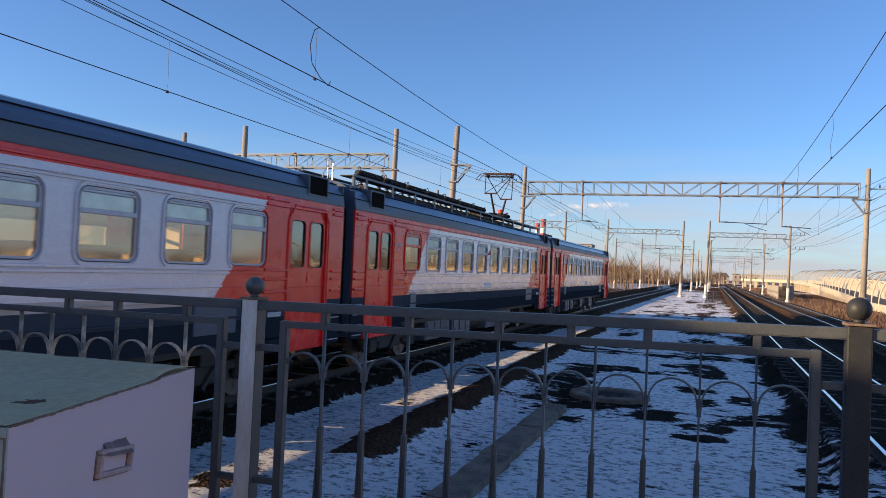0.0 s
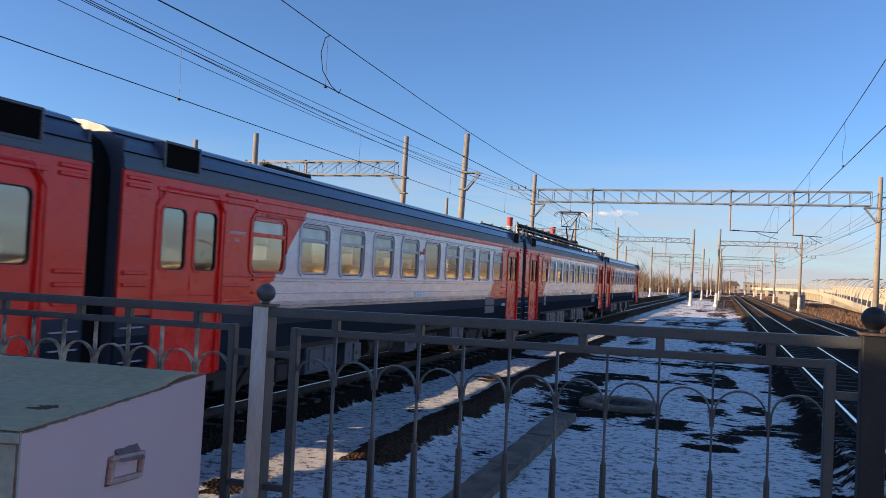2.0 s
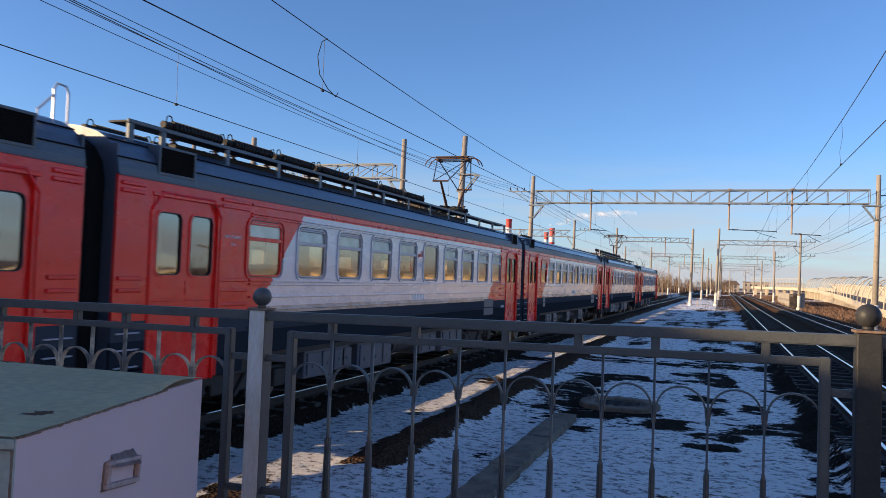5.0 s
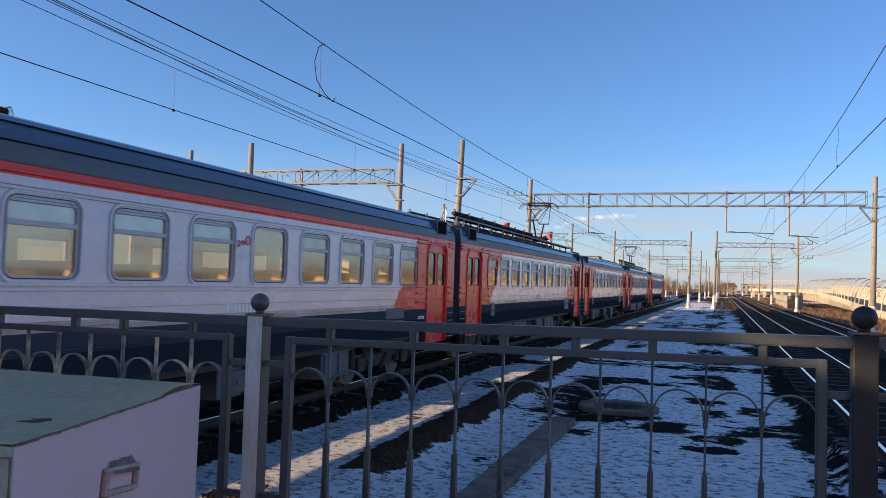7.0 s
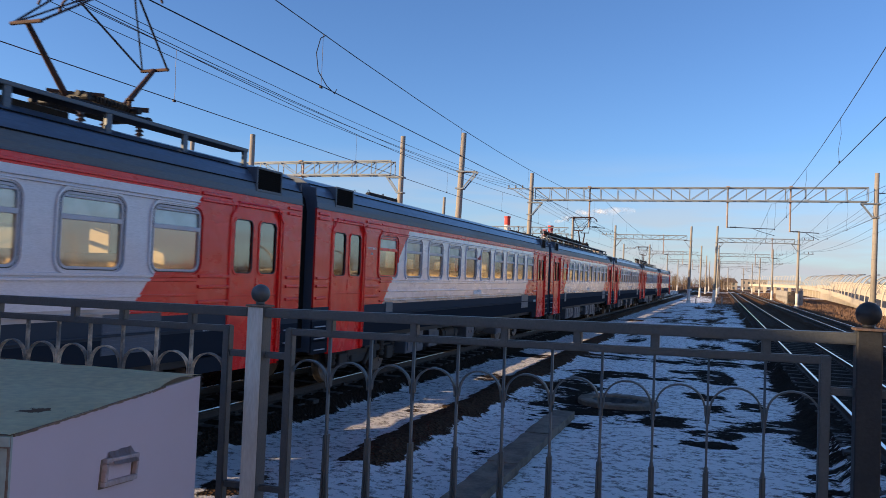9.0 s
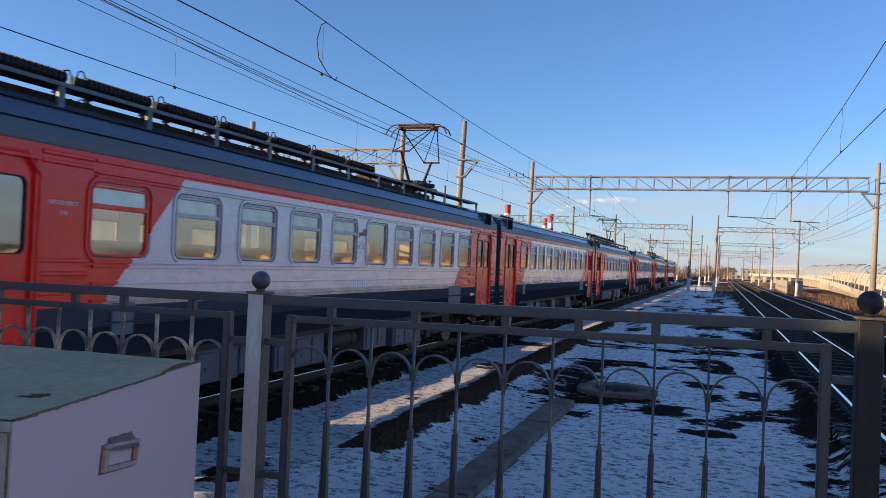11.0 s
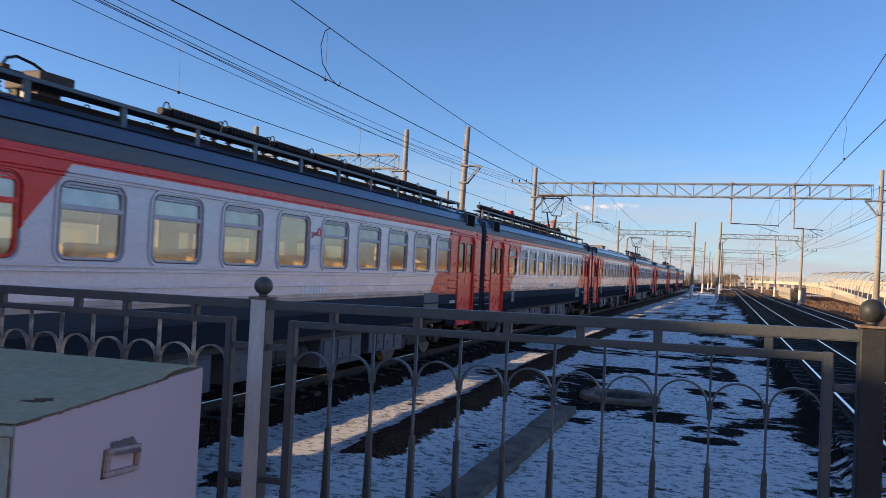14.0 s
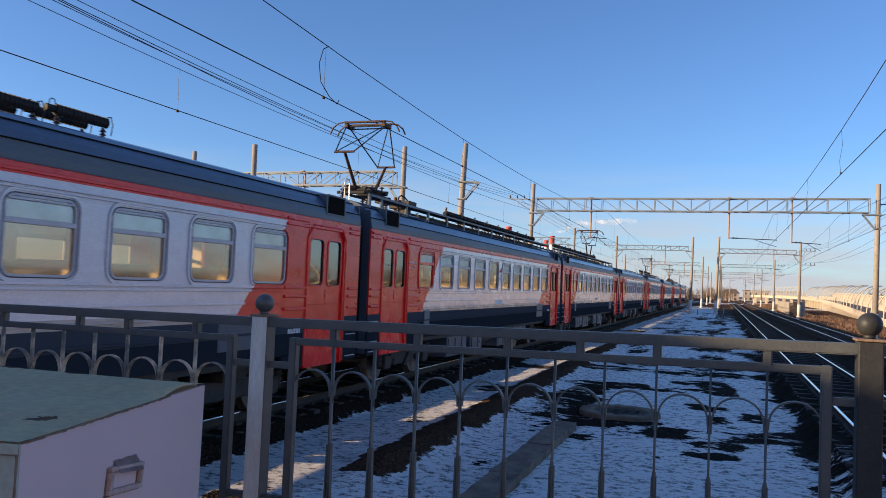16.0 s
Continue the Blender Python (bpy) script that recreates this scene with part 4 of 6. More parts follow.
        for a, b, c, d in ((-0.4, 0.4, 3.79, 3.83), (-0.4, 0.4, 4.17, 4.205), (-0.4, -0.365, 3.83, 4.17), (0.365, 0.4, 3.83, 4.17)):
            box(bm, xo - 0.002 * s, xo + 0.02 * s, a, b, c, d, 0.004)
        M["ventframe_" + side] = mesh_of("vent_frame", bm, M_COVE)
        bm = B()
        for q in range(10):
            z = 3.845 + 0.035 * q
            bar(bm, (xo + 0.008 * s, -0.36, z), (xo + 0.008 * s, 0.36, z), 0.016, 0.006)
        M["louvre_" + side] = mesh_of("louvres", bm, M_RUBBER)
    # interior
    bm = B()
    box(bm, -1.66, 1.66, -BODY_END + 0.05, BODY_END - 0.05, 1.3, 1.36)
    M["floor"] = mesh_of("cabin_floor", bm, M_UNDER)
    bm = B()
    box(bm, -1.66, 1.66, -BODY_END + 0.05, BODY_END - 0.05, 3.6, 3.64)
    M["cabin_ceiling"] = mesh_of("cabin_ceiling", bm, M_INNER)
    bm = B()
    for y in (HALF - 2.75, -HALF + 2.75):
        box(bm, -1.66, -0.45, y - 0.02, y + 0.02, 1.36, 3.6)
        box(bm, 0.45, 1.66, y - 0.02, y + 0.02, 1.36, 3.6)
        box(bm, -0.45, 0.45, y - 0.02, y + 0.02, 3.3, 3.6)
    M["partition"] = mesh_of("partition", bm, M_INNER)
    bm = B()
    for s in (-1, 1):
        box(bm, s * 0.5, s * 1.6, -0.5, 0.5, 1.76, 1.84, 0.02)
        box(bm, s * 0.5, s * 1.6, -0.05, 0.05, 1.84, 2.62, 0.03)
    M["seat"] = mesh_of("bench_seat", bm, M_SEAT)
    # ends, diaphragm, underframe
    bm = B()
    box(bm, -1.7, 1.7, -0.03, 0.003, 0.9, 4.1)
    M["end_wall"] = mesh_of("end_wall", bm, M_SKIRT)
    bm = B()
    prof = [(1.52, 0.98), (1.52, 3.62), (1.47, 3.86), (1.33, 4.06), (1.1, 4.2), (0.6, 4.3), (0, 4.33)]
    extrude(bm, prof + [(-x, z) for x, z in prof[-2::-1]], 0, 0.272, close=True)
    M["diaphragm"] = mesh_of("diaphragm", bm, M_RUBBER)
    bm = B()
    box(bm, -1.62, 1.62, -BODY_END, BODY_END, 0.98, 1.12)
    box(bm, -0.35, 0.35, -BODY_END, BODY_END, 0.8, 0.98)
    # unseen far-side strip, added to cut the sunlight that passes under the car
    box(bm, -1.5, -1.15, -BODY_END + 0.4, BODY_END - 0.4, 0.72, 0.98)
    for e in (-1, 1):
        box(bm, -0.2, 0.2, e * BODY_END, e * (HALF - 0.004), 0.95, 1.2)
    M["underframe"] = mesh_of("underframe", bm, M_UNDER)
    bm = B()
    for e in (-1, 1):
        for a, b in ((e * (HALF - 1.72 + D_HALF - 0.03), e * (HALF - 1.72 - D_HALF + 0.03)),):
            for z, x in ((0.82, 1.66), (1.05, 1.5)):
                box(bm, -x, x, a, b, z, z + 0.04, 0.006)
    M["footstep"] = mesh_of("foot_steps", bm, M_UNDER)
    # bogie
    bm = B()
    for s in (-1, 1):
        box(bm, s * 0.98, s * 1.14, -1.75, 1.75, 0.55, 0.72, 0.03)
        box(bm, s * 0.98, s * 1.14, -0.7, 0.7, 0.36, 0.6, 0.04)
        for y in (-1.3, 1.3):
            box(bm, s * 1.0, s * 1.24, y - 0.2, y + 0.2, 0.32, 0.66, 0.04)
            for k in (-0.34, 0.34):
                rod(bm, (s * 1.1, y + k, 0.42), (s * 1.1, y + k, 0.85), 0.09, n=10)
                for q in range(4):
                    rod(bm, (s * 1.1, y + k, 0.46 + 0.1 * q), (s * 1.1, y + k, 0.49 + 0.1 * q), 0.115, n=10)
        rod(bm, (s * 1.16, -0.1, 0.3), (s * 1.16, 0.5, 0.95), 0.05, n=8)
        box(bm, s * 1.0, s * 1.3, -0.35, 0.35, 0.7, 0.95, 0.03)
    box(bm, -1.0, 1.0, -0.35, 0.35, 0.5, 0.8, 0.03)
    M["bogie"] = mesh_of("bogie", bm, M_UNDER)
    bm = B()
    rod(bm, (-0.85, 0, 0), (0.85, 0, 0), 0.08, n=12)
    for s in (-1, 1):
        rod(bm, (s * 0.72, 0, 0), (s * 0.86, 0, 0), 0.475, n=36)
        rod(bm, (s * 0.70, 0, 0), (s * 0.73, 0, 0), 0.5, n=36)
        rod(bm, (s * 0.86, 0, 0), (s * 0.92, 0, 0), 0.16, n=16)
        for q in range(5):
            a = 2 * math.pi * q / 5
            rod(bm, (s * 0.855, 0.3 * math.cos(a), 0.3 * math.sin(a)), (s * 0.872, 0.3 * math.cos(a), 0.3 * math.sin(a)), 0.05, n=10)
    M["wheelset"] = mesh_of("wheelset", bm, M_STEEL)
    # boxes below the floor
    for tag, (w, zl, zh) in {"a": (1.9, 0.34, 0.98), "b": (1.25, 0.4, 0.98), "c": (0.7, 0.45, 0.98)}.items():
        bm = B()
        box(bm, 0.72, 1.45, -w / 2, w / 2, zl, zh, 0.03)
        for s in (1,):
            for q in range(2 if w < 1.5 else 3):
                c = -w / 2 + w * (q + 0.5) / (2 if w < 1.5 else 3)
                box(bm, s * 1.45, s * 1.475, c - 0.22, c + 0.22, zl + 0.07, zh - 0.08, 0.01)
                box(bm, s * 1.475, s * 1.49, c - 0.03, c + 0.03, zl + 0.2, zl + 0.28)
        M["crate_" + tag] = mesh_of("equipment_box", bm, M_SKIRT)
    bm = B()
    rod(bm, (1.15, -0.7, 0.72), (1.15, 0.7, 0.72), 0.2, n=18)
    for y in (-0.45, 0.45):
        rod(bm, (1.15, y - 0.02, 0.72), (1.15, y + 0.02, 0.72), 0.215, n=18)
    M["tank"] = mesh_of("air_tank", bm, M_UNDER)
    bm = B()
    for q in range(8):
        box(bm, SIDE, SIDE + 0.012, -0.5, 0.5, 1.35 + 0.055 * q, 1.38 + 0.055 * q, 0.003)
    box(bm, SIDE - 0.004, SIDE + 0.006, -0.55, 0.55, 1.3, 1.83)
    M["grille"] = mesh_of("side_grille", bm, M_SKIRT)
    bm = B()
    box(bm, SIDE - 0.004, SIDE + 0.03, -0.2, 0.2, 1.38, 1.8, 0.01)
    M["hatch"] = mesh_of("side_hatch", bm, M_COVE)
    # roof resistors: pairs of finned drums on insulators
    bm = B()
    rod(bm, (0, -0.62, 0), (0, 0.62, 0), 0.08, n=10)
    for q in range(14):
        y = -0.6 + 0.092 * q
        rod(bm, (0, y, 0), (0, y + 0.035, 0), 0.095, n=10)
    rod(bm, (0, -0.82, 0), (0, -0.6, 0), 0.06, n=8)
    tube(bm, [(0, -0.75, 0.05), (0, -0.73, 0.13), (0, -0.68, 0.16), (0, -0.63, 0.15), (0, -0.6, 0.08)], 0.011, 5)
    tube(bm, [(0, 0.6, 0.08), (0.02, 0.72, 0.12), (0.02, 0.78, 0.0), (0, 0.76, -0.2)], 0.012, 5)
    M["resistor"] = mesh_of("resistor_drum", bm, M_GEAR)
    bm = B()
    rod(bm, (0, 0, -0.36), (0, 0, -0.1), 0.035, n=8)
    for q in range(4):
        rod(bm, (0, 0, -0.34 + 0.06 * q), (0, 0, -0.315 + 0.06 * q), 0.075, 0.05, n=10)
    M["insulator"] = mesh_of("roof_insulator", bm, M_INSUL)
    y0, y1 = -HALF + 0.75, HALF - 1.65
    for tag, x0, x1, z0, z1 in (("plank", 1.08, 1.4, 4.48, 4.51), ("lip", 1.4, 1.43, 4.475, 4.53)):
        bm = B()
        box(bm, x0, x1, y0, y1, z0, z1, 0.006)
        M["walk_" + tag] = mesh_of("roof_walkway", bm, M_COVE if tag == "lip" else M_GEAR)
    bm = B()
    box(bm, 0.92, 1.06, -HALF + 2.2, HALF - 5.2, 4.34, 4.43, 0.01)
    M["tray"] = mesh_of("cable_tray", bm, M_GEAR)
    bm = B()
    box(bm, 1.37, 1.42, -0.05, 0.05, 4.2, 4.5, 0.004)
    M["walkpost"] = mesh_of("walkway_post", bm, M_COVE)
    # fuse boxes and cables on the roof
    bm = B()
    box(bm, -0.32, 0.34, -0.3, 0.3, 4.7, 4.94, 0.02)
    box(bm, -0.2, 0.2, -0.2, 0.2, 4.42, 4.71, 0.02)
    M["fusebox"] = mesh_of("roof_fuse_box", bm, M_COVER)
    bm = B()
    tube(bm, [(0.2, -0.1, 4.95), (0.2, -0.3, 5.02), (0.18, -0.55, 5.06), (0.18, -0.7, 5.0), (0.18, -0.8, 4.84)], 0.022, 6)
    M["fusecable"] = mesh_of("cable_loop", bm, M_GEAR)
    bm = B()
    box(bm, -0.35, 0.36, -1.25, -0.55, 4.76, 4.83, 0.02)
    rod(bm, (0.26, -1.15, 4.82), (0.26, -1.15, 4.93), 0.05, n=10)
    rod(bm, (0.2, -0.75, 4.82), (0.2, -0.75, 4.9), 0.07, n=10)
    M["breaker"] = mesh_of("roof_breaker", bm, M_RUST)
    bm = B()
    box(bm, -0.5, 0.5, -0.5, 0.5, 4.45, 4.72, 0.05)
    box(bm, -0.3, 0.35, -0.25, 0.3, 4.71, 4.79, 0.03)
    M["lowcover"] = mesh_of("roof_cover", bm, M_COVER)
    bm = B()
    tube(bm, [(1.45, 0.1, 4.15), (1.45, 0.1, 4.62), (1.45, 0.06, 4.69), (1.45, -0.08, 4.7), (1.45, -0.12, 4.62), (1.45, -0.12, 4.15)], 0.014, 6)
    tube(bm, [(1.45, -0.12, 4.55), (1.46, -0.36, 4.32), (1.46, -0.36, 4.15)], 0.014, 6)
    M["handhold"] = mesh_of("ladder_rail", bm, M_FRAME)
    # pantograph parts, origin at the middle of its base on the roof
    bm = B()
    for s in (-1, 1):
        box(bm, s * 0.36 - 0.04, s * 0.36 + 0.04, -0.85, 0.85, 4.8, 4.86, 0.01)
    for y in (-0.75, 0.75):
        box(bm, -0.42, 0.42, y - 0.05, y + 0.05, 4.79, 4.87, 0.01)
        rod(bm, (-0.42, y * 0.7, 4.93), (0.42, y * 0.7, 4.93), 0.055, n=10)
    M["pbase"] = mesh_of("base_frame", bm, M_GEAR)
    bm = B()
    for s in (-0.26, 0.26):
        rod(bm, (s, -0.6, 4.97), (s * 0.8, 0.55, 4.93), 0.045, n=8)
        for q in range(13):
            y = -0.5 + 0.075 * q
            rod(bm, (s, y, 4.96), (s, y + 0.03, 4.97), 0.062, n=8)
    M["pspring"] = mesh_of("spring", bm, M_UNDER)
    bm = B()
    rnd = random.Random(4)
    for q in range(16):
        x, y = rnd.uniform(-0.35, 0.35), -0.7 + 0.095 * q
        bar(bm, (x - 0.14, y - 0.1, 4.92 + rnd.uniform(-0.03, 0.1)), (x + 0.16, y + 0.14, 4.92 + rnd.uniform(-0.03, 0.1)), rnd.uniform(0.03, 0.08), rnd.uniform(0.03, 0.07))
    rod(bm, (0.3, 0.42, 4.95), (0.3, 0.42, 5.12), 0.03, n=8)
    rod(bm, (0.3, 0.42, 5.08), (0.3, 0.42, 5.1), 0.07, n=10)
    M["pcrank"] = mesh_of("crank_gear", bm, M_RUST)
    for tag, e in (("front", 1), ("rear", -1)):
        bm = B()
        rod(bm, (0, e * 0.55, 4.95), (0, e * 1.28, 5.8), 0.05, 0.038, n=10)
        rod(bm, (-0.28, e * 1.3, 5.8), (0.28, e * 1.3, 5.8), 0.03, n=8)
        M["plower_" + tag] = mesh_of("lower_arm", bm, M_RUST)
    M["pupper"] = []
    for e in (-1, 1):
        for s in (-1, 1):
            bm = B()
            rod(bm, (s * 0.26, e * 1.3, 5.8), (s * 0.58, e * 0.16, 6.66), 0.018, n=8)
            M["pupper"].append(("upper_arm", mesh_of("upper_arm", bm, M_ARM)))
        bm = B()
        rod(bm, (-0.26, e * 1.3, 5.8), (0.52, e * 0.16, 6.66), 0.014, n=8)
        M["pupper"].append(("arm_brace", mesh_of("arm_brace", bm, M_ARM)))
        bm = B()
        rod(bm, (-0.6, e * 0.16, 6.68), (0.6, e * 0.16, 6.68), 0.018, n=8)
        M["pupper"].append(("cross_tube", mesh_of("cross_tube", bm, M_ARM)))
    bm = B()
    for y in (-0.2, 0.2):
        tube(bm, [(-1.02, y, 6.5), (-0.94, y, 6.66), (-0.78, y, 6.78), (-0.6, y, 6.8), (0.6, y, 6.8), (0.78, y, 6.78), (0.94, y, 6.66), (1.02, y, 6.5)], 0.02, 6)
        box(bm, -0.6, 0.6, y - 0.05, y + 0.05, 6.77, 6.82, 0.01)
    for s in (-0.55, 0.55):
        box(bm, s - 0.05, s + 0.05, -0.22, 0.22, 6.66, 6.77, 0.01)
    M["pshoe"] = mesh_of("contact_shoe", bm, M_RUST)
    # nose of the leading car
    bm = B()
    a = [bm.verts.new(v) for v in ((-1.73, BODY_END, 0.95), (1.73, BODY_END, 0.95), (1.73, BODY_END, 3.75), (1.3, BODY_END, 4.3), (-1.3, BODY_END, 4.3), (-1.73, BODY_END, 3.75))]
    b = [bm.verts.new(v) for v in ((-1.45, BODY_END + 0.5, 0.95), (1.45, BODY_END + 0.5, 0.95), (1.35, BODY_END + 0.2, 3.5), (1.0, BODY_END + 0.1, 4.05), (-1.0, BODY_END + 0.1, 4.05), (-1.35, BODY_END + 0.2, 3.5))]
    for k in range(6):
        bm.faces.new((a[k], a[(k + 1) % 6], b[(k + 1) % 6], b[k]))
    bm.faces.new(b), bm.faces.new(a[::-1])
    M["nose"] = mesh_of("cab_nose", bm, M_RED)
    return M


CAR = car_meshes()
WHEEL_SPOTS = [e * 7.05 + w for e in (-1, 1) for w in (-1.3, 1.3)]


def text_part(name, words, size, material, parent, y, z, label=""):
    c = bpy.data.curves.new(name, "FONT")
    c.body, c.size, c.extrude, c.align_x = words, size, 0.002, "CENTER"
    tmp = bpy.data.objects.new(name, c)
    scene.collection.objects.link(tmp)
    bpy.context.view_layer.update()
    me = bpy.data.meshes.new_from_object(tmp)
    bpy.data.objects.remove(tmp)
    me.materials.clear()
    me.materials.append(material)
    ob = new(name, me)
    ob.parent = parent
    # reads from the near side: letters run towards the front of the train
    ob.matrix_basis = Matrix.Translation((SIDE + 0.004, y, z)) @ Euler((radians(90), 0, radians(90))).to_matrix().to_4x4()
    return tagged(ob, label)


def bars_part(name, count, w, h, gap, material, parent, y, z):
    bm = B()
    for k in range(count):
        a = (k - count / 2) * (w + gap)
        box(bm, SIDE + 0.001, SIDE + 0.006, y + a, y + a + w, z, z + h)
    return part(name, bm, material, parent)


def build_car(kind, flipped=False, head=False, seed=0):
    """One carriage. kind: motor or trailer. flipped: the roof gear runs the other way round."""
    rnd = random.Random(seed)
    words = {"motor": "silver and red electric motor carriage with a raised pantograph",
             "trailer": "silver and red electric trailer carriage with a plain slate roof"}[kind]
    if head:
        words = "silver and red leading cab carriage with a slate roof"
    car = thing("train_carriage", words, "train carriage", "carriages of the passing train")
    f = -1 if flipped else 1
    for side in ("near", "far"):
        s = 1 if side == "near" else -1
        wall = shared("side_wall", CAR["side_" + side], car)
        shared("pressed_ribs", CAR["ribs_" + side], wall)
        for e in (-1, 1):
            for z in (1.6, 1.38, 1.15, 0.93):
                shared("grab_step", CAR["steps_" + side], wall, pose(0, e * (BODY_END - 0.29), z))
        for k, y in enumerate(WINDOWS):
            at = pose(0, y, 0)
            w = shared("window", CAR[f"surround_{side}_{k}"], car)
            shared("rubber_bead", CAR[f"bead_{side}_{k}"], w)
            tone = "red" if k == 9 else ""
            shared("gasket", CAR[tone + "gasket_" + side], w, at)
            fixed = k == (FIXED + 1 if flipped else FIXED)
            pane = shared("pane", CAR[("tallpane_" if fixed else "pane_") + side], w, at)
            pane.visible_shadow = False
            if not fixed:
                shared("crossbar", CAR[tone + "crossbar_" + side], w, at)
                tilt = rnd.choice((0.2, 0.5, 0.0, 0.4, 2.0))
                v = shared("vent_pane", CAR["ventpane_" + side], w, pose(s * (SIDE - 0.025), y, W_BAR + 0.035, 0, -s * tilt, 0))
                v.visible_shadow = False
        for c in DOORS:
            d = shared("door", CAR["jamb_" + side], car, pose(0, c, 0), "red sliding double door")
            for e in (-1, 1):
                leaf = pose(0, e * D_HALF / 2, 0)
                shared("door_jamb", CAR["stile_" + side], d, pose(0, e * D_HALF, 0))
                shared("door_leaf", CAR["leaf_" + side], d, leaf)
                shared("gasket", CAR["leafgasket_" + side], d, leaf)
                shared("window_bead", CAR["leafbead_" + side], d, leaf)
                shared("pane", CAR["leafpane_" + side], d, leaf).visible_shadow = False
        for e in (-1, 1):
            v = shared("roof_vent", CAR["ventbox_" + side], car, pose(0, e * (HALF - 1.43), 0), "slate vent box with black louvres")
            shared("vent_grille", CAR["ventgrille_" + side], v)
            shared("vent_frame", CAR["ventframe_" + side], v)
            shared("louvres", CAR["louvre_" + side], v)
    top = shared("roof", CAR["roof"], car, label="slate blue rounded roof with a grey cove")
    for side in ("near", "far"):
        for tag in ("low", "high", "gutter"):
            shared("gutter" if tag == "gutter" else "roof_seam", CAR[f"seam_{tag}_{side}"], top)
    shared("cabin_floor", CAR["floor"], car)
    shared("cabin_ceiling", CAR["cabin_ceiling"], car)
    shared("partition", CAR["partition"], car)
    for k in range(9):
        shared("bench_seat", CAR["seat"], car, pose(0, (WINDOWS[k] + WINDOWS[k + 1]) / 2, 0))
    shared("end_wall", CAR["end_wall"], car, pose(0, BODY_END, 0))
    shared("end_wall", CAR["end_wall"], car, pose(0, -BODY_END, 0, 0, 0, 180))
    for e in (-1, 1):
        if head and e == 1:
            continue
        shared("diaphragm", CAR["diaphragm"], car, pose(0, e * BODY_END, 0) if e > 0 else pose(0, -HALF + 0.004, 0), "black rubber gangway bellows")
    if head:
        shared("cab_nose", CAR["nose"], car, label="red cab nose")
    shared("underframe", CAR["underframe"], car)
    shared("foot_steps", CAR["footstep"], car)
    wheels = []
    for e in (-1, 1):
        b = shared("bogie", CAR["bogie"], car, pose(0, e * 7.05, 0), "sooty steel bogie with coil springs")
        for w in (-1.3, 1.3):
            ob = shared("wheelset", CAR["wheelset"], b, pose(0, w, 0.475), "worn bright steel wheels on an axle")
            wheels.append((ob, w))
    plan = (("crate_a", 3.6), ("crate_b", 1.6), ("tank", 0.1), ("crate_a", -1.9), ("crate_c", -3.6), ("crate_b", -4.6)) if kind == "motor" else (("crate_b", 4.0), ("tank", 1.8), ("crate_c", 0.2), ("tank", -1.4), ("crate_c", -3.2), ("crate_b", -4.6))
    for name, y in plan:
        shared("air_tank" if name == "tank" else "equipment_box", CAR[name], car, pose(0, f * y, 0))
    shared("side_grille", CAR["grille"], car, pose(0, HALF - 4.6, 0))
    shared("side_hatch", CAR["hatch"], car, pose(0, -HALF + 3.9, 0))
    if kind == "motor":
        for turn in (0, 180):
            board = shared("roof_walkway", CAR["walk_plank"], car, pose(0, -0.9 if turn else 0, 0, 0, 0, turn), "dark steel roof walkway")
            shared("walkway_lip", CAR["walk_lip"], board)
        for k in range(12):
            for turn in (0, 180):
                shared("walkway_post", CAR["walkpost"], car, pose(0, -9.54 + 1.57 * k, 0, 0, 0, turn))
        for turn in (0, 180):
            for y in (9.31, -10.2):
                shared("walkway_post", CAR["walkpost"], car, pose(0, y, 0, 0, 0, turn))
        for k in range(7 if not flipped else 8):
            y = f * (1.7 - 1.62 * k)
            if flipped:
                y = 8.11 - 1.53 * k
            for x in (0.8, -0.8):
                r = shared("resistor_drum", CAR["resistor"], car, pose(x, y, 4.75), "black finned roof resistor")
                for q in (-0.55, 0.55):
                    shared("roof_insulator", CAR["insulator"], r, pose(0, q, 0))
        for turn in (0, 180):
            shared("cable_tray", CAR["tray"], car, pose(0, 2.6 if flipped else 0, 0) if not turn else pose(0, -3.0 if not flipped else 0, 0, 0, 0, 180), "black cable tray under the roof walkway")
        if flipped:
            fuse = shared("roof_fuse_box", CAR["fusebox"], car, pose(0, -4.95, 0), "brown steel roof fuse box")
            shared("cable_loop", CAR["fusecable"], fuse)
            breaker = shared("roof_breaker", CAR["breaker"], car, pose(0, -4.95, 0), "rusty roof breaker on insulators")
            for x in (-0.25, 0.25):
                shared("roof_insulator", CAR["insulator"], breaker, pose(x, -0.9, 4.86))
        else:
            shared("roof_cover", CAR["lowcover"], car, pose(0, 3.9, 0), "low brown steel roof cover")
        p = shared("pantograph", CAR["pbase"], car, pose(0, f * (HALF - 3.7) if not flipped else -HALF + 3.45, -0.03), "rusty raised diamond pantograph")
        shared("spring", CAR["pspring"], p)
        tagged(shared("crank_gear", CAR["pcrank"], p), "rusty cranks and levers", kind="stuff")
        shared("lower_arm", CAR["plower_front"], p)
        shared("lower_arm", CAR["plower_rear"], p)
        for name, me in CAR["pupper"]:
            shared(name, me, p)
        shared("contact_shoe", CAR["pshoe"], p)
        for x in (-0.36, 0.36):
            for y in (-0.6, 0.6):
                shared("roof_insulator", CAR["insulator"], p, pose(x, y, 4.9))
    else:
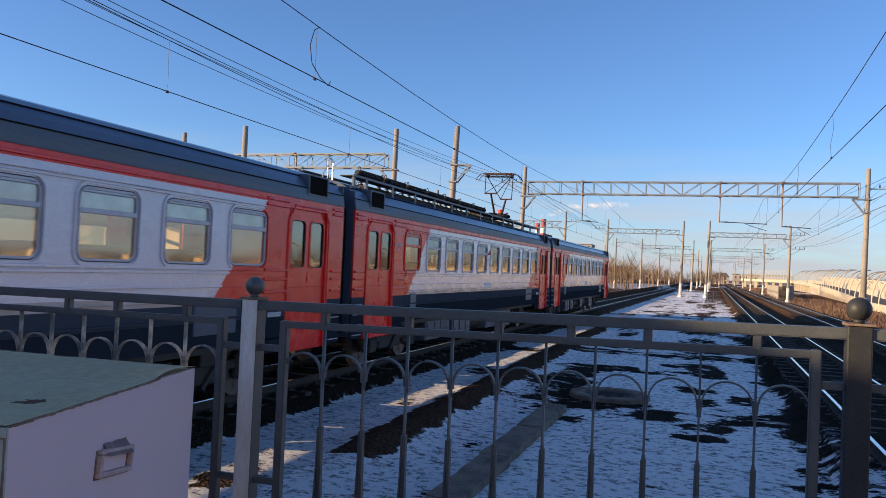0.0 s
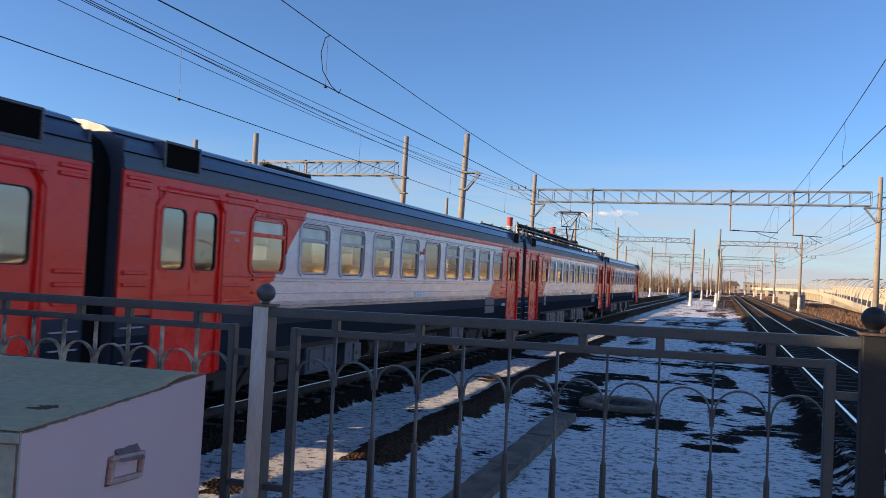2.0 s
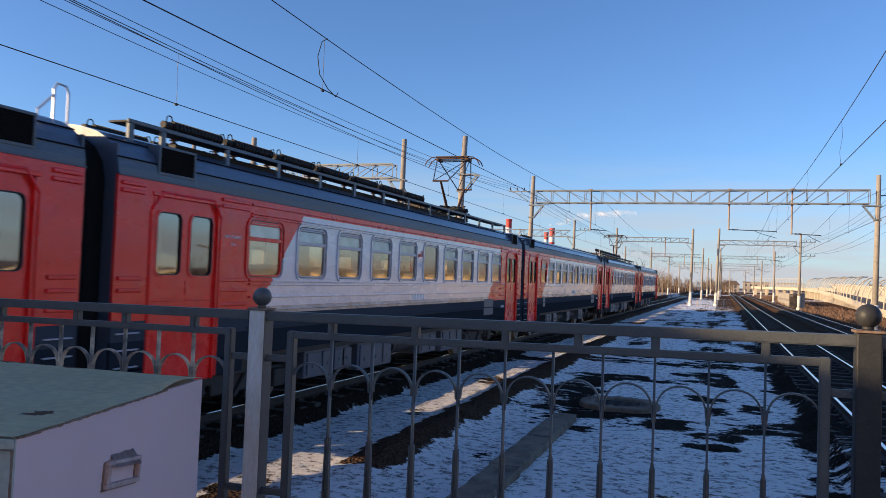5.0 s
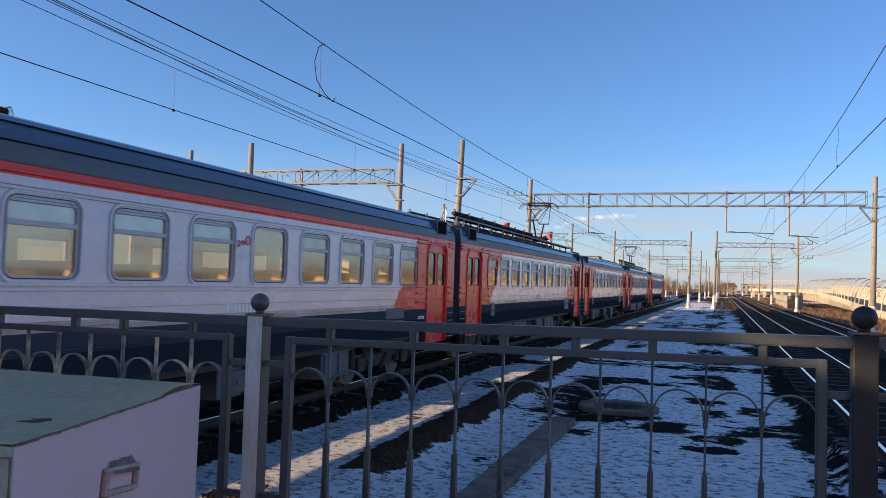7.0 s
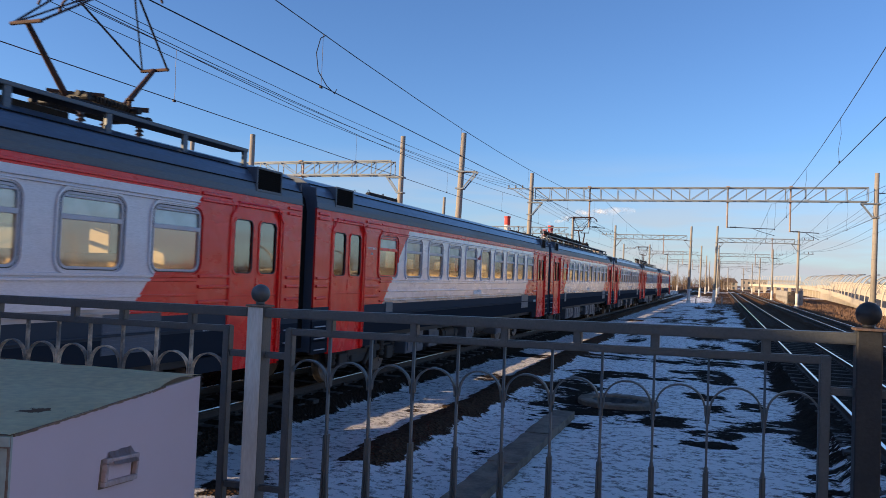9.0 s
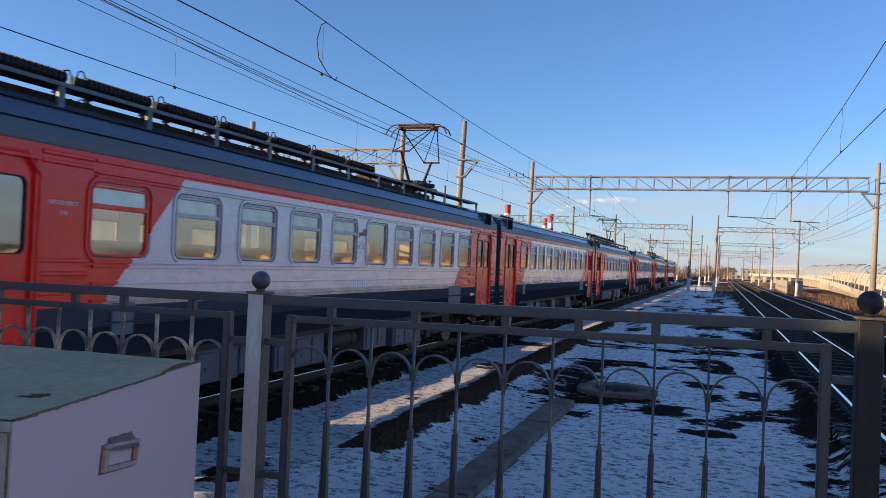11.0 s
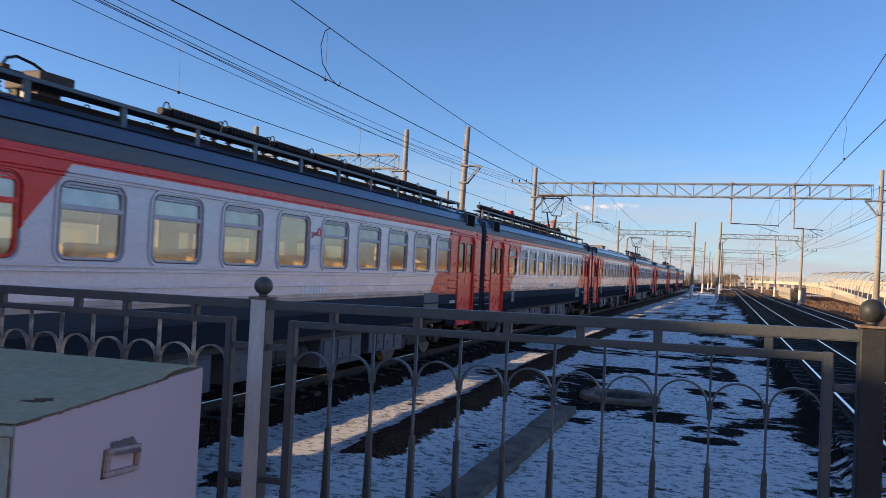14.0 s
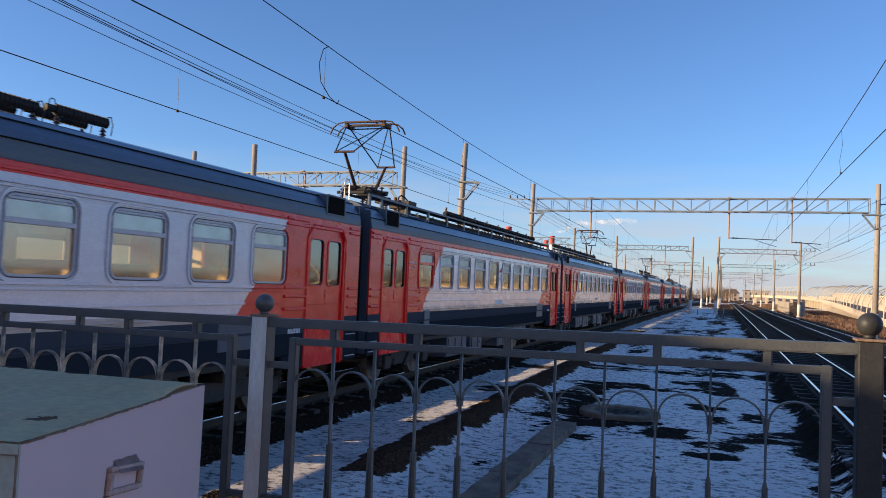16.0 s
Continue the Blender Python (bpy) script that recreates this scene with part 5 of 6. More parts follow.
        for k in range(2):
            y = 4.5 - 1.3 * k if flipped else -4.0 - 1.3 * k
            if not flipped:
                y = -3.85 - 0.95 * k
            for x in (0.12, -0.3):
                r = shared("resistor_drum", CAR["resistor"], car, pose(x, y, 4.78 - 0.05 * k) @ Matrix.Diagonal((0.68, 0.8, 0.9, 1)) if flipped else pose(x, y + 0.2, 4.58) @ Matrix.Diagonal((0.75, 0.68, 0.75, 1)), "black finned roof resistor")
                for q in (-0.55, 0.55):
                    shared("roof_insulator", CAR["insulator"], r, pose(0, q, 0))
        shared("ladder_rail", CAR["handhold"], car, pose(0, HALF - 0.42, 0), "pale steel ladder handrail")
    # lettering
    text_part("route_mark", "МСК", 0.19, M_WHITE, car, HALF - 11.03, 2.72, "small white letters")
    bm = B()
    for y, w, z, h in ((HALF - 11.23, 0.11, 2.96, 0.13), (HALF - 11.1, 0.11, 3.0, 0.09), (HALF - 10.98, 0.14, 3.0, 0.17)):
        round_ring(bm, y + 0.03, y + w - 0.03, z + 0.03, z + h - 0.03, min(w, h) / 2 - 0.031, 0.024, SIDE + 0.001, SIDE + 0.012)
    part("emblem", bm, M_LOGO, car, "red curved emblem")
    bars_part("class_mark", 8, 0.06, 0.15, 0.05, M_WHITE, car, HALF - 11.0, 1.9)
    text_part("seat_mark", "ЧИСЛО МЕСТ", 0.068, M_WHITE, car, -HALF + 2.85, 3.0, "small white seat-count lettering")
    text_part("seat_count", "116", 0.085, M_WHITE, car, -HALF + 2.85, 2.88)
    bars_part("serial_mark", 8, 0.026, 0.085, 0.03, M_WHITE, car, HALF - 2.85, 1.5)
    return car, wheels


TRAIN = [build_car(kind, flipped, head, k) for k, (kind, flipped, head) in enumerate((
    ("trailer", False, True), ("motor", False, False), ("trailer", False, False), ("motor", False, False), ("trailer", False, False),
    ("motor", False, False), ("motor", True, False), ("trailer", True, False), ("motor", True, False)))]
# seconds, and how far the gap behind the leading car has come
TRAVEL = ((0, 37.15), (0.5, 40.8), (1, 44.55), (1.5, 48.27), (2, 51.93), (2.5, 55.6), (3, 59.35), (3.5, 63.1), (4, 66.75), (4.2, 68.2), (5.25, 75.85), (6.3, 83.4), (6.5, 84.8), (7, 88.15), (7.5, 91.5), (8, 94.8),
          (8.5, 98.05), (9, 101.3), (9.2, 102.6), (10.3, 109.95), (11.5, 117.95), (12, 121.2), (12.5, 124.45), (13, 127.8), (13.5, 131.12), (14, 134.55), (14.5, 138.02), (15, 141.3), (15.5, 144.55), (16, 147.8))


def motions():
    ts, ds = [r[0] for r in TRAVEL], [r[1] for r in TRAVEL]
    spin_times = [k / 15 for k in range(241)]
    for k, (car, wheels) in enumerate(TRAIN):
        walk(car, [(t, pose(TRACK_X[0], d + HALF - PITCH * k, 0)) for t, d in TRAVEL])
        for ob, w in wheels:
            walk(ob, [(t, Matrix.Translation((0, w, 0.475)) @ Euler((-float(np.interp(t, ts, ds)) / 0.475, 0, 0)).to_matrix().to_4x4()) for t in spin_times])


# ---- overhead line ----
GANTRY_YS = (63.5, 126.0, 189.0, 252.0, 315.0)


def build_pole(x, y, top, lean=0.0, brackets=(), label="tall tan concrete catenary pole", r=0.2):
    p = thing("catenary_pole", label, "catenary pole", "catenary poles", at=pose(x, y, SNOW_Z - 0.2, 0, lean, 0))
    h = top - SNOW_Z + 0.2
    bm = B()
    rod(bm, (0, 0, 0), (0, 0, h), r * 1.12, r * 0.78, n=20)
    part("shaft", bm, M_POLE, p, smooth=True)
    bm = B()
    rod(bm, (0, 0, 0), (0, 0, 0.55), r * 1.9, r * 1.6, n=16)
    part("foundation", bm, M_WHITEWASH, p)
    bm = B()
    rod(bm, (0, 0, 0.5), (0, 0, 2.3), r * 1.18, r * 1.13, n=20)
    part("whitewash", bm, M_WHITEWASH, p, "whitewashed pole foot", smooth=True)
    for kind, z, s in brackets:
        z -= SNOW_Z - 0.2
        bm = B()
        if kind == "knee":      # seat of the cross-beam
            box(bm, -0.24, 0.24, -0.24, 0.24, z - 0.05, z + 0.05)
            part("upper_collar", bm, M_GALV, p)
            bm = B()
            box(bm, -0.24, 0.24, -0.24, 0.24, z - 1.05, z - 0.97)
            part("lower_collar", bm, M_GALV, p)
            for q in (-0.2, 0.2):
                bm = B()
                bar(bm, (s * 0.2, q, z), (s * 1.0, q, z), 0.06, 0.09)
                bar(bm, (s * 0.2, q, z - 1.0), (s * 0.95, q, z - 0.02), 0.05, 0.07)
                part("knee_bracket", bm, M_GALV, p)
        else:                   # feeder arm with three insulators
            bar(bm, (0, 0.2, z), (s * 2.1, 0.2, z), 0.06, 0.08)
            bar(bm, (0, 0.2, z - 1.0), (s * 1.7, 0.2, z - 0.04), 0.04, 0.05)
            arm = part("feeder_arm", bm, M_GALV, p)
            for q in (0.8, 1.4, 2.0):
                bm = B()
                rod(bm, (s * q, 0.2, z + 0.04), (s * q, 0.2, z + 0.12), 0.02, n=6)
                rod(bm, (s * q, 0.2, z + 0.1), (s * q, 0.2, z + 0.22), 0.075, 0.05, n=8)
                rod(bm, (s * q, 0.2, z + 0.22), (s * q, 0.2, z + 0.34), 0.06, 0.03, n=8)
                part("insulator", bm, M_INSUL, arm)
    return p


def build_gantry(x0, x1, y, z0, z1, hangers=(), fine=True, label="galvanised steel lattice gantry over the tracks"):
    g = thing("catenary_gantry", label, "catenary gantry", "catenary gantries", at=pose(0, y, 0))
    w = 0.35
    for s in (-1, 1):
        for z in (z0, z1):
            bm = B()
            bar(bm, (x0, s * w, z), (x1, s * w, z), 0.075, 0.09)
            part("chord", bm, M_GALV, g)
    n = max(4, round((x1 - x0) / 1.35))
    d = (x1 - x0) / n

    def web(s):
        bm = B()
        bar(bm, (0, s * w, z0), (0, s * w, z1), 0.05, 0.05)
        return mesh_of("upright", bm, M_GALV)

    def brace(s, up):
        bm = B()
        bar(bm, (0, s * w, z1 if up else z0), (d, s * w, z0 if up else z1), 0.04, 0.045)
        return mesh_of("diagonal", bm, M_GALV)
    if fine:
        uprights = [web(s) for s in (-1, 1)]
        braces = {(s, u): brace(s, u) for s in (-1, 1) for u in (0, 1)}
        for k in range(n + 1):
            for me in uprights:
                shared("upright", me, g, pose(x0 + d * k, 0, 0))
        for k in range(n):
            for s in (-1, 1):
                shared("diagonal", braces[(s, 1 if k < n / 2 else 0)], g, pose(x0 + d * k, 0, 0))
    else:
        bm = B()
        for k in range(n):
            for s in (-1, 1):
                bar(bm, (x0 + d * k, s * w, z0), (x0 + d * k, s * w, z1), 0.05, 0.05)
                bar(bm, (x0 + d * k, s * w, z1 if k < n / 2 else z0), (x0 + d * (k + 1), s * w, z0 if k < n / 2 else z1), 0.045, 0.045)
        part("lattice_web", bm, M_GALV, g)
    for z in (z0, z1):
        bm = B()
        for k in range(n):
            bar(bm, (x0 + d * k, -w, z), (x0 + d * (k + 1), w, z), 0.035, 0.035)
            bar(bm, (x0 + d * k, -w, z), (x0 + d * k, w, z), 0.035, 0.035)
        part("cross_lacing", bm, M_GALV, g)
    for x, low, reach in hangers:
        bm = B()
        rod(bm, (x, 0, low), (x, 0, z1 + 0.12), 0.065, n=10)
        box(bm, x - 0.12, x + 0.12, -0.45, 0.45, z1 + 0.02, z1 + 0.1)
        box(bm, x - 0.1, x + 0.1, -0.42, 0.42, z0 - 0.08, z0 - 0.02)
        hang = part("hanger_post", bm, M_RUSTPOST, g, "rust-streaked hanger post")
        bm = B()
        rod(bm, (x, 0, low + 0.05), (x + reach, 0, low - 0.05), 0.03, n=8)
        tube(bm, [(x + reach * 0.55, 0, low - 0.05), (x + reach * 0.7, 0, low - 0.25), (x + reach, 0, low - 0.55)], 0.02, 6)
        part("registration_arm", bm, M_ARM, hang)
        bm = B()
        for q in range(5):
            rod(bm, (x + 0.25 + 0.09 * q, 0, low + 0.045), (x + 0.3 + 0.09 * q, 0, low + 0.045), 0.075, 0.045, n=10)
        part("insulator", bm, M_INSUL, hang)
    return g


M_RUSTPOST = mat("rust_streaked_post", (0.3, 0.2, 0.16), 0.7, 0.2, (0.4, 0.36, 0.33), 3, 0.7)


def build_overheads():
    # first gantry, across all tracks
    build_pole(-15.4, 63.5, 11.2, 1.2, (("knee", 8.75, 1), ("arm", 9.9, -1)))
    build_pole(10.25, 63.5, 11.05, 0.6, (("knee", 8.8, -1), ("arm", 9.6, 1)))
    build_gantry(-14.9, 9.8, 63.5, 8.95, 9.95, ((-10.3, 6.75, 1.3), (0.24, 6.9, 3.4), (4.66, 6.65, 2.0)))
    # later pairs of gantries
    for k, y in enumerate(GANTRY_YS[1:]):
        fine = k == 0
        build_pole(-4.75, y - 2, 11.2, 0.9, (("knee", 9.0, -1),))
        build_pole(-1.15, y + 2, 11.6, 1.4, (("knee", 9.0, 1),))
        build_pole(10.6, y + 2, 11.0, 0.4, (("knee", 9.0, -1), ("arm", 9.7, 1), ("arm", 7.6, 1)))
        build_pole(-16.3, y, 11.3, 0.5, (("knee", 9.0, 1), ("arm", 9.8, -1)))
        build_gantry(-15.8, -5.2, y - 2, 9.1, 9.75, ((-8.6, 6.8, 1.2),), fine)
        build_gantry(-0.7, 10.1, y + 2, 9.1, 9.75, ((7.0, 6.8, 1.2),), fine)
    # single poles beyond the train
    build_pole(-15.0, 43.6, 10.9, 1.9, (("knee", 8.6, 1),))
    build_pole(-20.0, 46.8, 11.4, 0.6, (("knee", 8.7, -1),))
    build_gantry(-36.0, -20.5, 46.8, 8.85, 9.75, ((-27.2, 7.0, 1.0),), True)
    build_pole(-36.5, 46.8, 11.4, 0.3, (("knee", 8.7, 1),))
    build_pole(-27.0, 40.3, 10.5, 0.0)
    build_pole(-30.0, 83.0, 11.2, 0.6)
    build_pole(-20.2, 110.0, 11.2, 0.6, (("knee", 8.7, -1), ("arm", 9.8, 1)))
    build_gantry(-38.0, -20.7, 110.0, 8.85, 9.75, ((-28.0, 7.0, 1.0),), False)
    for x, y in ((-20.4, 173.0), (-38.4, 110.0), (-36.0, 173.0), (2.4, 380.0), (9.0, 380.0)):
        build_pole(x, y, 10.6, 0.4, (("arm", 9.6, 1),))


def sagged(y0, y1, z0, z1, sag, n=14):
    pts = []
    for k in range(n + 1):
        u = k / n
        pts.append((y0 + (y1 - y0) * u, z0 + (z1 - z0) * u - 4 * sag * u * (1 - u)))
    return pts


def build_line(x, contact, high, droop, label, first=None, side=0.0, stagger=0.25, r=0.013):
    """Contact wire, messenger and droppers over one track."""
    g = thing("overhead_line", label, "overhead line", "overhead lines", at=pose(x, 0, 0))
    supports = (-60.0, 0.0) + GANTRY_YS + (420.0, 560.0)
    bm = B()
    tube(bm, [((stagger if k % 2 else -stagger) * 0.6, y, contact) for k, y in enumerate(supports)], r, 6)
    part("contact_wire", bm, M_WIRE, g)
    bm = B()
    path, drops = [], []
    for a, b in zip(supports, supports[1:]):
        z0, z1, sag = (first if a == 0.0 and first else (high, high, droop))
        for y, z in sagged(a, b, z0, z1, sag)[:-1]:
            path.append((side, y, z))
        for q in range(1, 7):
            y = a + (b - a) * (q - 0.45) / 6
            u = (y - a) / (b - a)
            drops.append((y, z0 + (z1 - z0) * u - 4 * sag * u * (1 - u)))
    tube(bm, path, r * 0.85, 6)
    part("messenger_wire", bm, M_WIRE, g)
    for k, (y, z) in enumerate(drops):
        if y < 2 or y > 200:
            continue
        bm = B()
        tube(bm, [(side, y, z), (0.03, y - 0.05, z - (z - contact) * 0.35), (-0.03, y + 0.06, z - (z - contact) * 0.7), (0, y, contact)], 0.0055, 5)
        box(bm, -0.02, 0.02, y - 0.05, y + 0.05, contact - 0.02, contact + 0.04)
        part("dropper", bm, M_WIRE, g)
    return g


def build_wires():
    g = build_line(TRACK_X[0], 6.86, 9.05, 0.85, "contact and messenger wires over the passing train", (9.05, 8.8, 1.1))
    bm = B()
    tube(bm, [(0, 16.55, 8.16), (0.02, 16.25, 8.0), (0.02, 16.08, 7.6), (0.02, 16.2, 7.2), (0.02, 16.65, 6.95), (0, 17.1, 6.87), (0, 17.2, 7.0)], 0.011, 6)
    part("jumper_loop", bm, M_WIRE, g, "curved jumper cable")
    build_line(TRACK_X[1], 6.48, 8.75, 0.75, "contact and messenger wires over the empty track", (9.05, 8.55, 1.0))
    build_line(TRACK_X[2], 6.5, 8.75, 0.95, "contact and messenger wires over the outer track")
    build_line(TRACK_X[3], 6.69, 8.85, 0.75, "contact and messenger wires beyond the train", (8.9, 8.6, 1.05))
    # feeders on the pole arms
    for x, z, sag in ((-16.2, 10.25, 0.9), (-16.8, 10.25, 0.95), (-17.4, 10.25, 1.0), (11.05, 9.95, 0.9), (11.65, 9.95, 0.95), (12.25, 9.95, 1.0), (11.4, 7.95, 0.8), (12.4, 7.95, 0.8), (-14.2, 9.15, 0.9)):
        bm = B()
        path = []
        for a, b in zip((-60.0, 0.0) + GANTRY_YS[:-1], (0.0,) + GANTRY_YS):
            path += [(x, y, zz) for y, zz in sagged(a, b, z, z, sag)[:-1]]
        tube(bm, path, 0.011, 5)
        tagged(part("feeder_wire", bm, M_WIRE), "thin dark feeder wire slung between poles", "wire", "feeder wires")


build_overheads()
build_wires()


# ---- trackside and distance ----
def build_cabinet(x, y, w, d, h, material, label):
    c = thing("relay_cabinet", label, "trackside cabinet", "trackside cabinets", at=pose(x, y, SNOW_Z))
    bm = B()
    box(bm, -w / 2, w / 2, -d / 2, d / 2, 0.15, h, 0.03)
    box(bm, -w / 2 - 0.06, w / 2 + 0.06, -d / 2 - 0.06, d / 2 + 0.06, h, h + 0.08, 0.02)
    part("cabinet_body", bm, material, c)
    bm = B()
    box(bm, -w / 2 + 0.05, w / 2 - 0.05, -d / 2 + 0.05, d / 2 - 0.05, -0.1, 0.15)
    part("plinth", bm, M_CONCRETE, c)
    for s in (-1, 1):
        bm = B()
        box(bm, s * w / 4 - w / 4 + 0.04, s * w / 4 + w / 4 - 0.04, -d / 2 - 0.025, -d / 2, 0.25, h - 0.1, 0.01)
        door = part("door", bm, material, c)
        bm = B()
        box(bm, s * 0.12 - 0.02, s * 0.12 + 0.02, -d / 2 - 0.05, -d / 2 - 0.025, h * 0.5, h * 0.6)
        part("handle", bm, M_GEAR, door)


def build_panel_fence():
    """Concrete panels between posts along the outer track, closed by a dark steel gate."""
    g = thing("panel_fence", "pale grey concrete panel fence beside the outer track", "fence")
    a, b, n = Vector((10.7, 147.0, 0)), Vector((11.4, 188.0, 0)), 12
    for k in range(n + 1):
        q = a.lerp(b, k / n)
        bm = B()
        box(bm, q.x - 0.12, q.x + 0.12, q.y - 0.12, q.y + 0.12, SNOW_Z - 0.3, 1.9, 0.02)
        post = part("post", bm, M_CONCRETE, g)
        if k < n:
            c = a.lerp(b, (k + 1) / n)
            for z in (SNOW_Z - 0.2, 0.72):
                bm = B()
                bar(bm, (q.x, q.y + 0.1, z + 0.62), (c.x, c.y - 0.1, z + 0.62), 0.1, 0.85 if z < 0 else 0.95)
                part("panel", bm, M_CONCRETE, g)
    gate = part("gate", (lambda bm: (bar(bm, (10.7, 146.8, 1.75), (10.85, 130.0, 1.75), 0.06, 0.08), bar(bm, (10.7, 146.8, 0.0), (10.85, 130.0, 0.0), 0.06, 0.08), bm)[-1])(B()), M_UNDER, g, "dark steel gate")
    for k in range(26):
        u = k / 25
        bm = B()
        box(bm, 10.68 + 0.15 * u, 10.72 + 0.15 * u, 146.78 - 16.7 * u, 146.82 - 16.7 * u, SNOW_Z, 1.78)
        part("gate_bar", bm, M_UNDER, gate)


def build_marker(x, y, h, label):
    bm = B()
    box(bm, -0.09, 0.09, -0.09, 0.09, -0.2, h, 0.02)
    box(bm, -0.13, 0.13, -0.13, 0.13, -0.2, 0.12, 0.02)
    m = part("marker_post", bm, M_CONCRETE)
    m.matrix_basis = pose(x, y, SNOW_Z)
    tagged(m, label, "marker post", "marker posts")


def build_barrier():
    """Elevated road on a pale retaining wall, roofed by a row of cream arched ribs."""
    pts = [(15.0, -140.0, -0.35), (15.6, -20.0, -0.3), (16.4, 50.0, -0.2), (18.6, 111.0, 0.15), (22.6, 176.0, 1.3), (27.6, 260.0, 2.3), (29.4, 335.0, 2.9), (21.0, 378.0, 3.0), (12.5, 400.0, 3.1)]

    def along(y):
        for (x0, y0, z0), (x1, y1, z1) in zip(pts, pts[1:]):
            if y <= y1:
                u = (y - y0) / (y1 - y0)
                return x0 + (x1 - x0) * u, z0 + (z1 - z0) * u
        return pts[-1][0], pts[-1][2]

    v = thing("road_viaduct", "pale concrete elevated road with arched cream noise-barrier ribs", "viaduct")
    for (x0, y0, z0), (x1, y1, z1) in zip(pts, pts[1:]):
        bm = B()
        bar(bm, (x0 + 5.2, y0, z0 - 0.15), (x1 + 5.2, y1, z1 - 0.15), 10, 0.3)
        part("deck", bm, M_PLATFORM, v, "dark asphalt deck")
        for off, hgt in ((0, 0.5), (5.2, 1.2), (10.4, 2.0)) if y0 < 330 else ((0, 0.5), (10.4, 0.8)):
            bm = B()
            bar(bm, (x0 + off, y0, z0 + hgt / 2 - 0.35), (x1 + off, y1, z1 + hgt / 2 - 0.35), 0.3, hgt + 0.5)
            part("parapet", bm, M_CREAM, v)
        if 50 <= y0 < 200:
            bm = B()
            a = [bm.verts.new(q) for q in ((x0 + 0.35, y0, -1.0), (x1 + 0.35, y1, -1.0), (x1 + 0.35, y1, z1 - 0.2), (x0 + 0.35, y0, z0 - 0.2))]
            bm.faces.new(a)
            bmesh.ops.solidify(bm, geom=list(bm.faces), thickness=0.4)
            part("retaining_wall", bm, M_WALL, v)
    for y in range(200, 400, 11):
        x, z = along(y)
        bm = B()
        box(bm, x + 0.3, x + 1.4, y - 0.6, y + 0.6, -1, z - 0.2)
        part("pier", bm, M_CREAM, v)
    bm = B()
    arc = []
    for k in range(16):
        a = math.pi * 0.5 * k / 15
        arc.append((3.3 - 3.45 * math.cos(a), 2.4 * (k / 15) ** 2, 0.2 + 4.2 * math.sin(a) ** 0.85))
    tube(bm, arc, 0.085, 6)
    far_bm = B()
    tube(far_bm, [(10.4 - 0.6 * x, y + 3.0, 0.55 * z) for x, y, z in arc], 0.1, 6)
    far_rib = mesh_of("rib", far_bm, M_CREAM)
    rib = mesh_of("rib", bm, M_CREAM)
    y = -130.0
    rnd = random.Random(21)
    while y < 400:
        x, z = along(y)
        shared("rib", rib, v, pose(x, y, z + rnd.uniform(-0.15, 0.05), 0, 0, rnd.uniform(-22, 14) if y < 335 else 62))
        shared("rib", far_rib, v, pose(x, y, z, 0, 0, 0 if y < 335 else 62))
        y += rnd.uniform(5.5, 8.5) if y < 335 else 2.2


def build_house(x, y, w, d, h, roof, storeys, facade, label, yaw=0):
    g = thing("house", label, "house", "far houses", at=pose(x, y, SNOW_Z - 0.3, 0, 0, yaw))
    bm = B()
    box(bm, -w / 2, w / 2, -d / 2, d / 2, 0, h)
    part("wall", bm, facade, g)
    bm = B()
    if roof:
        a = [bm.verts.new(q) for q in ((-w / 2 - 0.5, -d / 2 - 0.5, h), (w / 2 + 0.5, -d / 2 - 0.5, h), (w / 2 + 0.5, d / 2 + 0.5, h), (-w / 2 - 0.5, d / 2 + 0.5, h))]
        r = [bm.verts.new((-w / 2 + d / 4, 0, h + roof)), bm.verts.new((w / 2 - d / 4, 0, h + roof))]
        for f in ((a[0], a[1], r[1], r[0]), (a[2], a[3], r[0], r[1]), (a[1], a[2], r[1]), (a[3], a[0], r[0]), tuple(a[::-1])):
            bm.faces.new(f)
    else:
        box(bm, -w / 2 - 0.2, w / 2 + 0.2, -d / 2 - 0.2, d / 2 + 0.2, h, h + 0.6)
    part("roof", bm, M_DARKROOF, g)
    n = max(2, int(w / 3.2))
    bm = B()
    box(bm, -0.65, 0.65, -0.08, 0.04, 0, 1.5)
    me = mesh_of("window", bm, M_PANEFAR)
    for s in range(storeys):
        for k in range(n):
            shared("window", me, g, pose(-w / 2 + w * (k + 0.5) / n, -d / 2, h * (s + 0.3) / storeys))


def build_stack(x, y, top, r, label):
    g = thing("chimney_stack", label, "chimney", "far chimneys", at=pose(x, y, -2))
    n = 9
    for k in range(n):
        bm = B()
        rod(bm, (0, 0, top * k / n), (0, 0, top * (k + 1) / n), r * (1.35 - 0.35 * k / n), r * (1.35 - 0.35 * (k + 1) / n), n=18)
        part("band", bm, M_REDSTACK if k % 2 == 0 else M_WHITESTACK, g)
    bm = B()
    rod(bm, (0, 0, top), (0, 0, top + 1.2), r * 1.12, n=18)
    part("crown", bm, M_REDSTACK, g)


